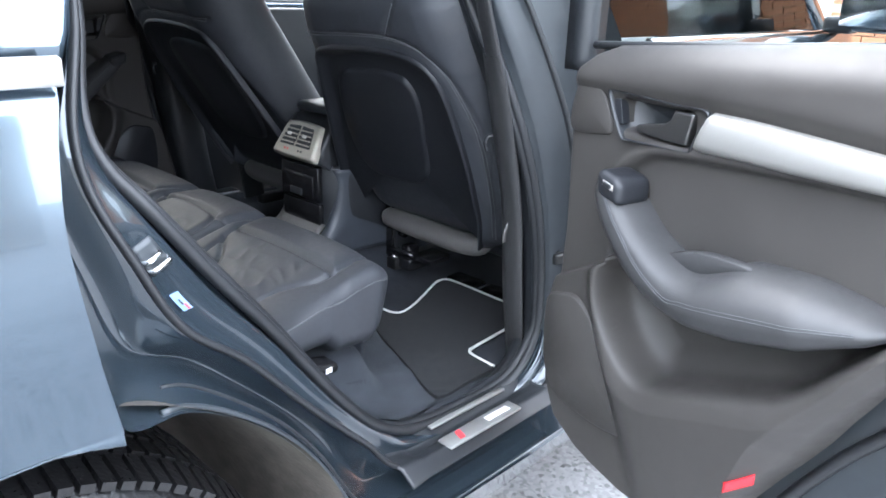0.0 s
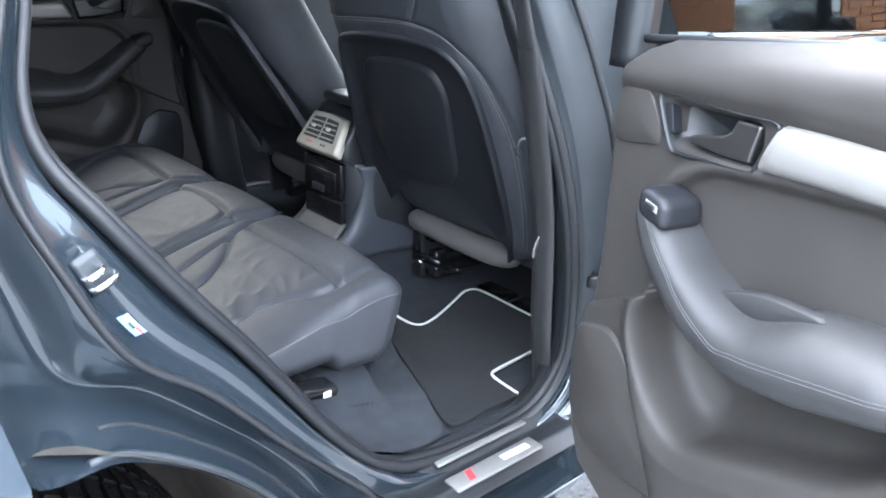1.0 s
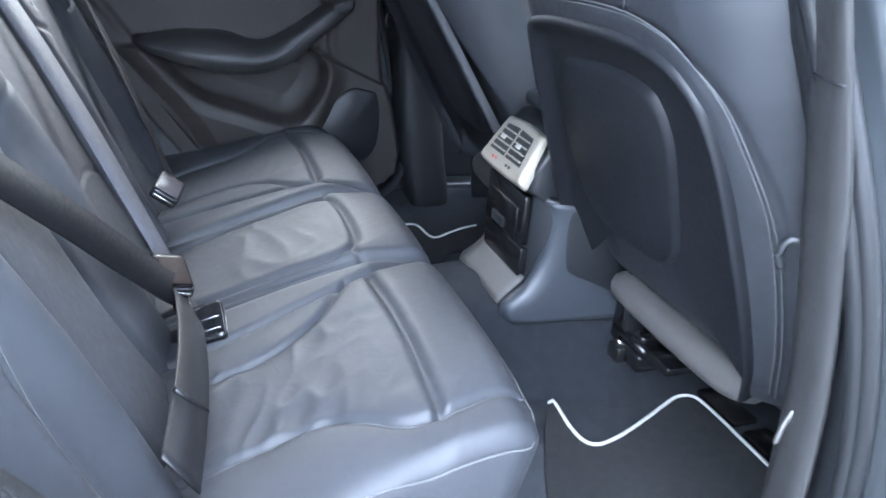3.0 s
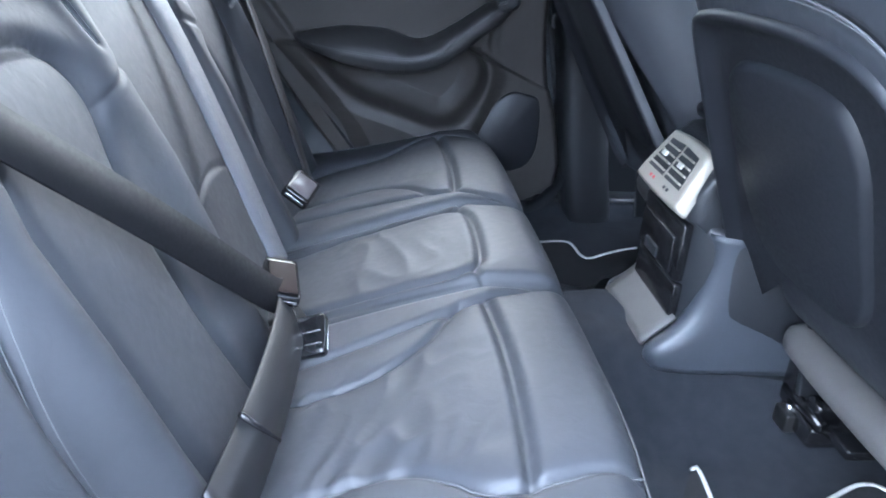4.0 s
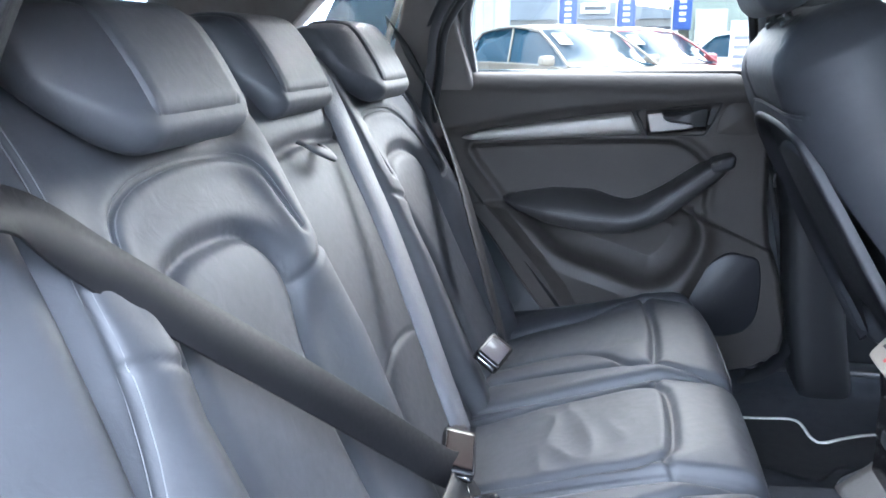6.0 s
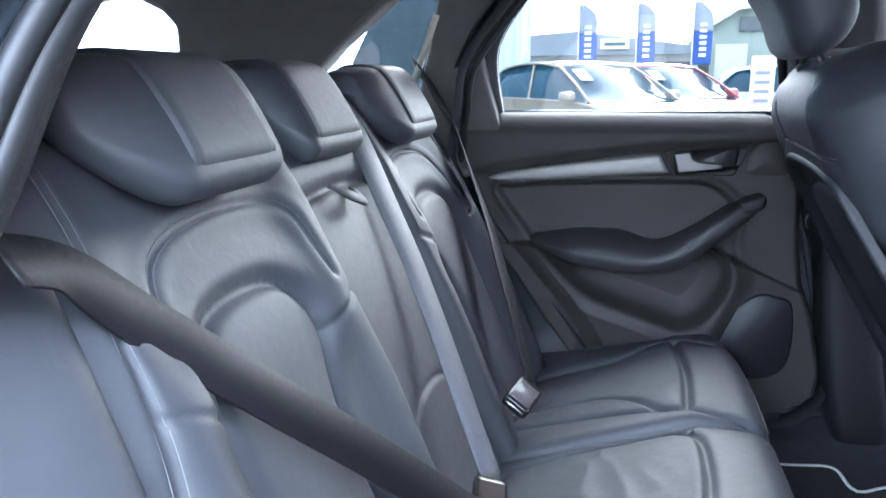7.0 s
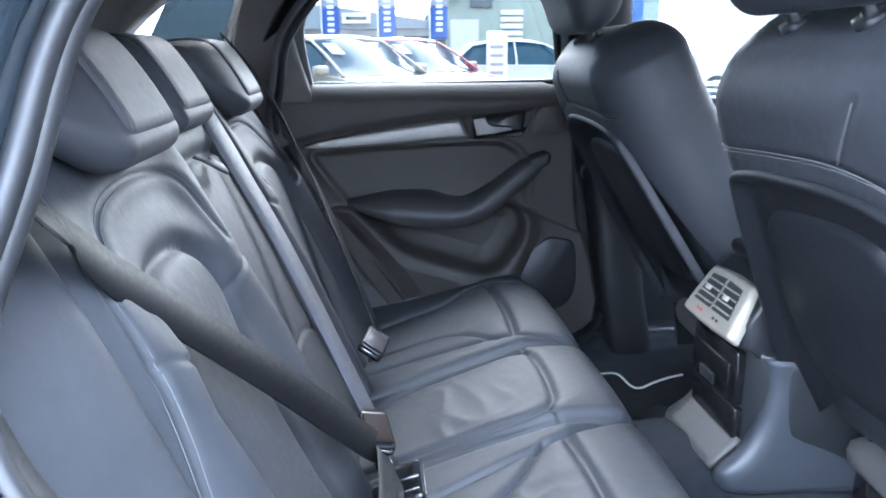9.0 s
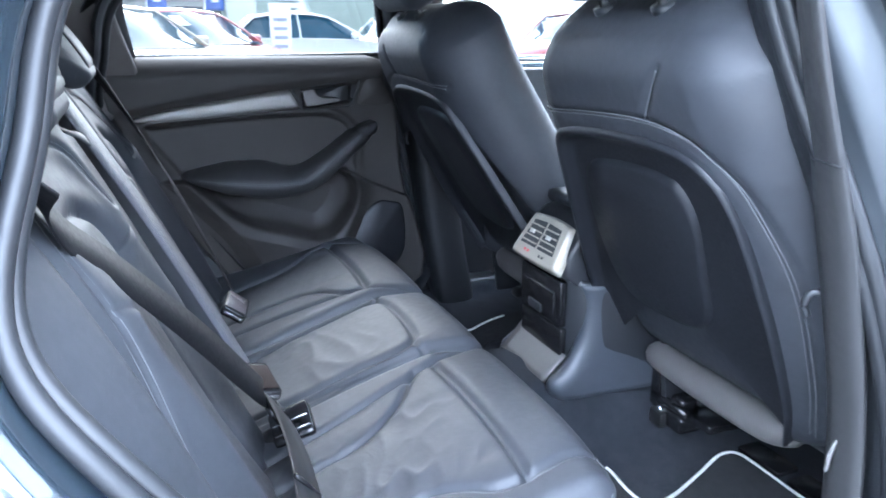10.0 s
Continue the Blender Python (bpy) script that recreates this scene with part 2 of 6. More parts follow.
def wrinkle(P, scale, seed):
    """A sum of a few waves as soft leather creases."""
    rng = np.random.default_rng(seed)
    out = np.zeros(len(P))
    for _ in range(7):
        k = rng.normal(size=2) * scale
        out += np.sin(P @ k + rng.uniform(0, 6.28) + 1.2 * np.sin(P @ (rng.normal(size=2) * scale * 0.5)))
    return out / 7


def mirror_y(v):
    v = np.array(v, float)
    v[:, 1] = 2 * C - v[:, 1]
    return v


def block_plain(lo, hi):
    (a, b, c), (d, e, g) = lo, hi
    return [(a, b, c), (d, b, c), (d, e, c), (a, e, c), (a, b, g), (d, b, g), (d, e, g), (a, e, g)], [(0, 3, 2, 1), (4, 5, 6, 7), (0, 1, 5, 4), (1, 2, 6, 5), (2, 3, 7, 6), (3, 0, 4, 7)]


# ---- ground ----
gv, gf = surf(lambda U, V: (U, V, 0 * U), np.r_[-400, -60, np.linspace(-8, 10, 25), 60, 400], np.r_[-400, -60, np.linspace(-8, 10, 25), 60, 400])
GROUND = material("worn_asphalt", (0.17, 0.165, 0.158), 0.9, var=0.35, scale=3, bump=1.0, bump_scale=260)
gnt = GROUND.node_tree
gvor = gnt.nodes.new("ShaderNodeTexVoronoi")
gvor.inputs["Scale"].default_value = 90
gmix = gnt.nodes.new("ShaderNodeMix")
gmix.data_type, gmix.blend_type = 'RGBA', 'MULTIPLY'
gmix.inputs["Factor"].default_value = 0.8
gnt.links.new(gnt.nodes["Texture Coordinate"].outputs["Object"], gvor.inputs["Vector"])
gnt.links.new(gvor.outputs["Color"], gmix.inputs["B"])
gsrc = gnt.nodes["Principled BSDF"].inputs["Base Color"].links[0].from_socket
ghsv = gnt.nodes.new("ShaderNodeHueSaturation")
ghsv.inputs["Saturation"].default_value = 0.0
ghsv.inputs["Value"].default_value = 1.35
gnt.links.new(gsrc, gmix.inputs["A"])
gnt.links.new(gmix.outputs["Result"], ghsv.inputs["Color"])
gnt.links.new(ghsv.outputs["Color"], gnt.nodes["Principled BSDF"].inputs["Base Color"])
tagged(part("ground", gv, gf, GROUND), "rough grey worn asphalt with loose grit", "ground", kind="structure")

# ---- the car's body round the open doorway ----
SEAL = [(0.492, 0.226, 1.235), (0.466, 0.180, 1.135), (0.445, 0.140, 1.055), (0.452, 0.112, 1.002), (0.492, 0.086, 0.945), (0.562, 0.079, 0.852), (0.646, 0.078, 0.744), (0.746, 0.078, 0.605),
        (0.818, 0.078, 0.523), (0.862, 0.078, 0.494), (0.905, 0.078, 0.478), (1.005, 0.078, 0.465), (1.172, 0.078, 0.472), (1.240, 0.078, 0.550), (1.238, 0.078, 0.680), (1.212, 0.080, 0.810), (1.172, 0.096, 0.950), (1.140, 0.130, 1.065),
        (1.112, 0.170, 1.170), (1.075, 0.225, 1.330), (1.010, 0.270, 1.430), (0.920, 0.295, 1.480), (0.800, 0.295, 1.480), (0.660, 0.275, 1.420), (0.566, 0.250, 1.330)]
EDGE = [(0.405, 0.000, 1.250), (0.366, -0.065, 1.150), (0.336, -0.088, 1.060), (0.331, -0.090, 0.985), (0.343, -0.090, 0.890), (0.363, -0.088, 0.792), (0.438, -0.064, 0.768), (0.504, -0.060, 0.728),
        (0.571, -0.058, 0.665), (0.634, -0.054, 0.576), (0.705, -0.048, 0.450), (0.780, -0.045, 0.398), (1.160, -0.045, 0.390), (1.290, -0.048, 0.412), (1.330, -0.060, 0.600), (1.325, -0.072, 0.800), (1.300, -0.078, 0.960), (1.265, -0.055, 1.080),
        (1.225, -0.015, 1.200), (1.165, 0.060, 1.350), (1.090, 0.120, 1.460), (0.970, 0.160, 1.530), (0.800, 0.160, 1.535), (0.640, 0.140, 1.480), (0.500, 0.080, 1.380)]
NLOOP = 220


def matched(a, b, n):
    """Two closed loops, resampled so that their given points stay paired."""
    both = smooth_line(np.concatenate([np.array(a), np.array(b)], 1), n, closed=True)
    return both[:, :3], both[:, 3:]


seal_loop, edge_loop = matched(SEAL, EDGE, NLOOP)


def doorway_ring(share, depth):
    """A ring between the door cut and the seal; depth: how far it lies inwards of the straight way."""
    p = edge_loop * (1 - share) + seal_loop * share
    p = p.copy()
    plain = np.clip((p[:, 0] - 1.12) / 0.06, 0, 1) * np.clip((p[:, 2] - 0.50) / 0.06, 0, 1)      # the centre post is smoother
    p[:, 1] += depth * (1 - 0.85 * plain)
    return p


def doorway(side, steps):
    v = np.stack([doorway_ring(*st) for st in steps], 1).reshape(-1, 3)
    return (v if side > 0 else mirror_y(v)), grid_faces(NLOOP, len(steps), closed_u=True)


car = thing("car", (1.0, C, 0.0), "dark graphite blue estate-style car with one rear door open", "car")
STEPS = [(0.0, 0.0), (0.015, 0.010), (0.12, 0.040), (0.23, 0.058), (0.265, 0.078), (0.30, 0.078), (0.36, 0.062), (0.44, 0.038), (0.53, 0.012), (0.56, 0.006), (0.585, 0.006), (0.60, 0.018), (0.62, 0.020), (0.74, 0.004), (0.85, -0.012), (0.865, -0.004), (0.875, 0.020), (0.96, 0.012), (1.0, 0.010)]
ap_v, ap_f = doorway(1, STEPS)
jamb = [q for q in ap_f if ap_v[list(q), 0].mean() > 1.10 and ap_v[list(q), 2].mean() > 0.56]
part("door_aperture", ap_v, [q for q in ap_f if not (ap_v[list(q), 0].mean() > 1.10 and ap_v[list(q), 2].mean() > 0.56)], PAINT_SHADED, car, "glossy door surround in body paint darkened for reflections, dusty sill")
part("centre_jamb", ap_v, jamb, PAINT_DIM, car, "centre post face in body paint dimmed for reflections")
# far doorway coloured black in place of paint, for its unlit gap
part("door_aperture", *doorway(-1, STEPS), BLACK_PLASTIC, car)


AXLE = (0.220, 0.358)      # the rear wheel's centre, along and up


def fender(side):
    """Quarter panel: a sheet swollen over the wheel, from the door cut backwards, with the wheel arch cut out."""
    cut = smooth_line([(0.346, 1.118), (0.336, 1.060), (0.331, 0.985), (0.343, 0.890), (0.362, 0.792)], 40)
    rows = []
    us = np.linspace(0, 1, 40)
    for (x1, z) in cut:
        x0 = -0.85
        rows.append(np.stack([x1 + (x0 - x1) * us, np.full(40, z)], 1))
    g = np.array(rows)
    x, z = g[..., 0], g[..., 1]
    y = -0.085 - 0.02 * np.exp(-((z - 0.95) / 0.12) ** 2) + 0.55 * np.clip(z - 1.10, 0, 1) + 0.05 * np.clip(-0.2 - x, 0, 1) ** 2
    v = np.stack([x, y, z], -1).reshape(-1, 3)
    f = grid_faces(len(cut), 40)
    # the strip from the last row down to the arch
    n0 = len(v)
    last = g[-1]
    skirt = []
    for (px, pz) in last:
        d = px - AXLE[0]
        za = AXLE[1] + math.sqrt(max(0.442**2 - d * d, 0.0)) if abs(d) < 0.442 else AXLE[1]
        za = min(za, pz)
        skirt.append([(px, -0.085 - 0.02 * math.exp(-((pz - 0.95) / 0.12) ** 2), pz), (px, -0.088, (pz + za) / 2 if pz > za else za), (px, -0.09, za), (px, -0.087, za - 0.003)])
    sv = np.array(skirt).reshape(-1, 3)
    f += grid_faces(40, 4, off=n0)
    v = np.concatenate([v, sv])
    return v if side > 0 else mirror_y(v), f


def outer_side(side):
    """Painted roof post, dark quarter glass and chrome strip above the quarter panel."""
    lean = lambda z: -0.088 + 0.55 * np.clip(z - 1.10, 0, 1)
    us, zs = np.linspace(0, 1, 12), np.linspace(1.134, 1.50, 20)
    Z, U = np.meshgrid(zs, us, indexing="ij")
    front = np.interp(Z, [1.134, 1.15, 1.25, 1.38, 1.5], [0.357, 0.366, 0.405, 0.50, 0.64])
    rear = front - 0.055
    out = []
    for a, b, dy in ((rear, front, 0.0), (rear * 0 - 0.25, rear - 0.006, 0.008)):
        v = np.stack([a + (b - a) * U, lean(Z) + dy, Z], -1).reshape(-1, 3)
        out.append((v if side > 0 else mirror_y(v), grid_faces(20, 12)))
    ch = np.stack([np.linspace(-0.6, 0.346, 30), np.full(30, -0.093), np.full(30, 1.1255)], 1)
    v, f = sweep(ch, np.array([(-0.004, -0.012), (-0.004, 0.012), (0.004, 0.010), (0.004, -0.010)]))
    out.append((v if side > 0 else mirror_y(v), f))
    return out


for side in (1, -1):
    (pv, pf), (qv, qf), (cv, cf) = outer_side(side)
    if side > 0:
        part("roof_post", pv, pf, PAINT, car, solid=0.01)
        part("quarter_window", qv, qf, DARK_GLASS, car, "dark quarter window mirroring the sky")
    part("chrome_strip", cv, cf, SATIN, car, "bright satin chrome window strip")
part("quarter_panel", *fender(1), PAINT, car, "glossy quarter panel mirroring the sky")
part("quarter_panel", *fender(-1), PAINT, car)

# wheel arch liner and wheel
la = np.linspace(radians(-20), radians(200), 50)
wells = smooth_line([(0.468, -0.058), (0.462, -0.03), (0.452, 0.04), (0.435, 0.14), (0.418, 0.24), (0.395, 0.305), (0.30, 0.325), (0.12, 0.325), (0.0, 0.325)], 24)
part("arch_liner", np.stack([AXLE[0] + np.cos(la)[:, None] * wells[:, 0], np.broadcast_to(wells[:, 1], (50, 24)), AXLE[1] + np.sin(la)[:, None] * wells[:, 0]], -1).reshape(-1, 3), grid_faces(50, 24),
     material("muddy_liner", (0.060, 0.052, 0.043), 0.8, var=0.75, scale=30, bump=1.0, bump_scale=120), car, "muddy textured wheel arch liner")
wheel = part("wheel", *sweep([(AXLE[0], -0.02, AXLE[1]), (AXLE[0], 0.20, AXLE[1])], ring(0.24, 32), up=(1, 0, 0)), SATIN, car, "silver alloy wheel")


def tyre():
    prof = [(0.25, -0.03), (0.30, -0.045), (0.345, -0.035), (0.366, -0.012), (0.372, 0.02), (0.374, 0.08), (0.374, 0.12), (0.372, 0.18), (0.366, 0.212), (0.345, 0.235), (0.25, 0.22)]
    p = smooth_line(prof, 26)
    n = 120
    a = np.linspace(0, 2 * math.pi, n, endpoint=False)
    v = np.stack([AXLE[0] + np.cos(a)[:, None] * p[None, :, 0], np.broadcast_to(p[None, :, 1], (n, 26)), AXLE[1] + np.sin(a)[:, None] * p[None, :, 0]], -1)
    return v.reshape(-1, 3), grid_faces(n, 26, closed_u=True)


part("tyre", *tyre(), TYRE, wheel, "damp black tyre with a deep block tread")
blocks = []
for k in range(104):
    for j, (y0, y1, lean) in enumerate([(-0.028, 0.020, 0.20), (0.028, 0.070, -0.25), (0.078, 0.118, 0.25), (0.126, 0.168, -0.25), (0.176, 0.222, 0.2)]):
        a0 = 2 * math.pi * (k + 0.5 * (j % 2)) / 104
        a1 = a0 + 2 * math.pi / 104 * 0.70
        q = []
        for a, y in ((a0, y0), (a1, y0), (a1 + lean * 0.05, y1), (a0 + lean * 0.05, y1)):
            base = 0.372 - (0.010 if (j in (0,) and y == y0) or (j == 4 and y == y1) else 0)
            q.append((a, y, base))
        vv = [(AXLE[0] + (r + dr) * math.cos(a), y, AXLE[1] + (r + dr) * math.sin(a)) for dr in (-0.002, 0.008) for a, y, r in q]
        blocks.append((vv, [(4, 5, 6, 7), (0, 1, 5, 4), (1, 2, 6, 5), (2, 3, 7, 6), (3, 0, 4, 7)]))
tv, tf = join(*blocks)
tagged(part("tread", tv, tf, TYRE, wheel, smooth=False), kind="stuff")

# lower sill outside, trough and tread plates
part("sill_skirt", *surf(lambda U, V: (0.66 + U * 0.75, -0.045 + 0.07 * V, 0.40 - 0.13 * V), np.linspace(0, 1, 30), np.linspace(0, 1, 8)), PAINT_SHADED, car, solid=0.004)


# the dished sill top between door cut and cabin
sx = np.linspace(0.80, 1.215, 50)
part("sill_tray", *surf(lambda U, V: (U + 0.03 * (1 - V) * np.clip((0.9 - U) / 0.1, 0, 1), -0.012 + 0.090 * V, 0.440 + 0.020 * np.clip(V / 0.25, 0, 1) - 0.004 * np.clip((V - 0.3) / 0.2, 0, 1) + 0.012 * np.clip((V - 0.65) / 0.2, 0, 1) + 0.5 * np.clip(0.87 - U, 0, 1) * V - 0.12 * np.clip(0.85 - U, 0, 1)), sx, np.linspace(0, 1, 30)),
     BLACK_PLASTIC, car, "black plastic sill tray", solid=0.004)
plate = part("tread_plate", *block((0.925, -0.003, 0.458), (1.115, 0.030, 0.4635), 0.002), SILL_ALU, car, "scuffed aluminium tread plate")
part("red_mark", *prism([(0.955, 0.004), (0.968, 0.004), (0.975, 0.026), (0.962, 0.026)], 0.4636, 0.4642, lambda a, b, d: (a, b, d)), RED_PRINT, plate, "red slanted mark", smooth=False)
part("pale_bar", *block((1.035, 0.008, 0.4630), (1.095, 0.021, 0.4642), 0.001), WHITE_PRINT, plate)
part("upper_tread_strip", *block((0.93, 0.050, 0.469), (1.13, 0.062, 0.474), 0.002), SILL_ALU, car)

v_, f_ = block((0.80, 0.03, 0.36), (1.50, 0.10, 0.475), 0.01)
part("far_sill", mirror_y(v_), f_, BLACK_PLASTIC, car, "black far sill")
# rubber seals: double lip round the doorway
for share, dy, r, nm in ((0.955, 0.000, 0.0085, "inner_door_seal"), (1.0, 0.006, 0.008, "seal_lip"), (0.572, 0.000, 0.005, "outer_door_seal")):
    path = doorway_ring(share, dy)
    part(nm, *sweep(path, ring(r, 10, r * 1.15), up=(0, 1, 0), closed=True), RUBBER, car, "ribbed black rubber seal")
    part(nm, *sweep(mirror_y(path), ring(r, 10, r * 1.15), up=(0, 1, 0), closed=True), RUBBER, car)

# folded seam of the arch lip below the doorway
lip_i = [i for i in range(NLOOP) if 0.40 < edge_loop[i, 0] < 0.73 and 0.43 < edge_loop[i, 2] < 0.795]
for share, r, m, nm in ((0.13, 0.0022, RUBBER, "lip_seam"), (0.02, 0.0040, PAINT_DIM, "lip_fold")):
    path = doorway_ring(share, np.interp(share, [q[0] for q in STEPS], [q[1] for q in STEPS]) - 0.001)[lip_i]
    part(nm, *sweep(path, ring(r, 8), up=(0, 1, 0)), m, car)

# inner trim: from the seal into the cabin
def inner_trim(side):
    rings = []
    ctr = np.array([0.83, 0.0, 0.95])
    for grow, dy in ((1.03, 0.012), (1.02, 0.03), (1.035, 0.05), (1.14 if side > 0 else 1.05, 0.06)):
        out = seal_loop - ctr
        p = ctr + out * (grow, 1.0, grow)
        p[:, 1] = seal_loop[:, 1] + dy
        rings.append(p)
    v = np.stack(rings, 1).reshape(-1, 3)
    return (v if side > 0 else mirror_y(v)), grid_faces(NLOOP, 4, closed_u=True)


part("aperture_trim", *inner_trim(1), BLACK_PLASTIC, car)
part("aperture_trim", *inner_trim(-1), BLACK_PLASTIC, car)

# printed sticker and striker on the surround's flat band
def on_band(i, share, proud=0.0):
    """A point of the band between door cut and seal: place along the loop, share of the way, height over it."""
    depth = np.interp(share, [q[0] for q in STEPS], [q[1] for q in STEPS]) - proud
    p = doorway_ring(share, depth)
    k = int(i)
    return p[k] * (1 - i + k) + p[k + 1] * (i - k)


st = np.array([[on_band(29.4 + 1.9 * u + 3 * (w - 0.66), w, 0.002) for w in np.linspace(0.655, 0.71, 6)] for u in np.linspace(0, 1, 6)])
sticker = part("sticker", st.reshape(-1, 3), grid_faces(6, 6), material("pale_blue_label", (0.17, 0.27, 0.42), 0.45), car, "pale blue printed sticker")
for i, w, m in ((30.1, 0.675, BLACK_PLASTIC), (30.7, 0.685, RED_PRINT)):
    bar = np.array([[on_band(i + u, w + q, 0.003) for q in (0, 0.012)] for u in (0.0, 0.6)])
    part("print_bar", bar.reshape(-1, 3), grid_faces(2, 2), m, sticker)
plate_v = np.array([[on_band(24.6 + 2.8 * u, w, 0.002) for w in np.linspace(0.64, 0.80, 6)] for u in np.linspace(0, 1, 6)])
striker = part("striker", plate_v.reshape(-1, 3), grid_faces(6, 6), PAINT_DIM, car, "door striker on its plate", solid=0.002)
for i, w0, w1 in ((25.9, 0.655, 0.765), (26.75, 0.655, 0.795)):
    p = smooth_line([on_band(i, w0, 0.0), on_band(i, w0 + 0.012, 0.010), on_band(i, w1 - 0.012, 0.010), on_band(i, w1, 0.0)], 16)
    part("loop", *sweep(p, ring(0.0032, 8), up=(0.5, 0, 1)), CHROME, striker, "bright steel striker loop")

# ---- floor, tunnel, roof, far side ----
def floor_height(U, V):
    W = np.minimum(V, 2 * C - V)                       # distance in from the nearer side
    tunnel = 0.13 * np.exp(-((np.abs(V - C) / 0.16) ** 4)) * np.clip((U - 0.96) / 0.06, 0, 1)
    heel = 0.10 / (1 + np.exp((U - 0.985) / 0.010)) / (1 + np.exp(-(W - 0.272) / 0.008))
    rise = 0.40 * np.clip(0.93 - U, 0, 1) / (1 + np.exp((W - 0.272) / 0.008))
    return 0.435 + tunnel + heel + rise + 0.03 * np.exp(-((W - 0.10) / 0.03) ** 2) + 0.003 * np.sin(U * 37 + 3 * np.sin(V * 23)) * (U < 1.25)


part("carpet", *surf(lambda U, V: (U, V, floor_height(U, V)), np.linspace(0.72, 2.5, 170), np.linspace(0.085, 2 * C - 0.085, 90)), CARPET, car, "charcoal cabin carpet", solid=0.01)
part("load_floor", *block((-0.80, 0.12, 0.60), (0.32, 1.55, 0.64), 0.01), CARPET, car)
def liner_z(U, V):
    return 1.47 + 0.05 * (1 - ((V - C) / 0.72) ** 2) - 0.06 * ((U - 0.8) / 1.4) ** 2 - 0.05 * np.clip(-0.3 - U, 0, 1)


def skin_z(U, V):
    return 1.53 + 0.06 * (1 - ((V - C) / 0.75) ** 2) - 0.07 * ((U - 0.8) / 1.4) ** 2


part("headliner", *surf(lambda U, V: (U, V, liner_z(U, V)), np.linspace(-0.68, 2.0, 40), np.linspace(0.13, 2 * C - 0.13, 24)), HEADLINER, car, "grey cloth headliner", solid=0.01)
part("roof_skin", *surf(lambda U, V: (U, V, skin_z(U, V)), np.linspace(-0.75, 2.0, 30), np.linspace(0.07, 2 * C - 0.07, 20)), PAINT, car, "painted roof", solid=0.01)


def side_prism(outline, y0, y1, side=-1):
    v, f = prism(outline, y0, y1, lambda a, b, d: (a, d, b))
    return (v if side < 0 else mirror_y(v)), f


# post between rear door glass and quarter glass, with its pale window edge
POST = [(0.30, 0.70), (0.315, 1.10), (0.345, 1.18), (0.395, 1.40), (0.46, 1.55), (0.66, 1.55), (0.575, 1.50), (0.512, 1.374), (0.489, 1.267), (0.505, 1.20), (0.528, 1.124), (0.545, 1.06), (0.44, 0.98), (0.44, 0.70)]
QUARTER = [(-0.285, 0.70), (-0.285, 1.22), (-0.262, 1.29), (-0.262, 1.34), (-0.30, 1.38), (-0.45, 1.45), (-0.45, 1.58), (0.46, 1.58), (0.36, 1.45), (0.262, 1.372), (0.16, 1.29), (0.085, 1.218), (0.06, 1.15), (0.06, 1.08), (0.29, 1.08), (0.29, 0.70)]
NEAR_POST = [(0.20, 0.87), (0.24, 1.10), (0.30, 1.40), (0.46, 1.55), (0.70, 1.55), (0.53, 1.38), (0.42, 1.25), (0.385, 1.15), (0.375, 1.08), (0.40, 1.00), (0.44, 0.93), (0.47, 0.87)]
for s in (-1, 1):
    post_o = POST if s < 0 else NEAR_POST
    part("window_post", *side_prism(post_o, 1.53, 1.60, s), HEADLINER, car, "dark cloth-trimmed window post", smooth=False, bevel=0.008)
    part("quarter_trim", *side_prism(QUARTER, 1.52, 1.60, s), HEADLINER, car, smooth=False, bevel=0.012)
    v, f = sweep(smooth_line([(0.327, 1.523, 1.176), (0.344, 1.523, 1.226), (0.366, 1.523, 1.286), (0.39, 1.523, 1.352)], 20), flat_profile(0.016, 0.008), up=(0, 1, 0))
    part("window_edge", v if s < 0 else mirror_y(v), f, PALE_TRIM, car, "pale window edge strip")
    v, f = prism([(0.06, 1.08), (0.36, 1.08), (0.46, 1.45), (0.25, 1.42)], 1.605, 1.610, lambda a, b, d: (a, d, b))
    ob = part("quarter_glass", v if s < 0 else mirror_y(v), f, GLASS, car, smooth=False)
    ob.visible_shadow = False

# lower side wall and boot sides
for s in (1, -1):
    v, f = block((-0.80, 0.10, 0.84), (0.30, 0.14, 1.08), 0.01)
    part("boot_side", v if s > 0 else mirror_y(v), f, CARPET, car)
    v, f = block((1.30, 0.0, 0.36), (2.6, 0.03, 1.09), 0.01)
    part("front_inner_side", v if s > 0 else mirror_y(v), f, BLACK_PLASTIC, car)
# tailgate with its glass opening
v, f = block((0.28, 0.050, 0.40), (0.86, 0.065, 1.08), 0.004)
part("far_inner_panel", mirror_y(v), f, BLACK_PLASTIC, car)
part("tailgate_lower", *block((-0.86, 0.10, 0.40), (-0.78, 1.57, 1.05), 0.02), PAINT, car)
part("tailgate_header", *block((-0.62, 0.14, 1.42), (-0.45, 1.53, 1.56), 0.02), HEADLINER, car)
rg = part("tailgate_glass", [(-0.80, 0.18, 1.04), (-0.80, 1.49, 1.04), (-0.58, 1.42, 1.44), (-0.58, 0.25, 1.44)], [(0, 1, 2, 3)], GLASS, car, smooth=False)
rg.visible_shadow = False


# ---- rear bench ----
bench = thing("rear_bench", (0.75, C, 0.45), "black leather rear bench split in three, slightly creased", "car seat")


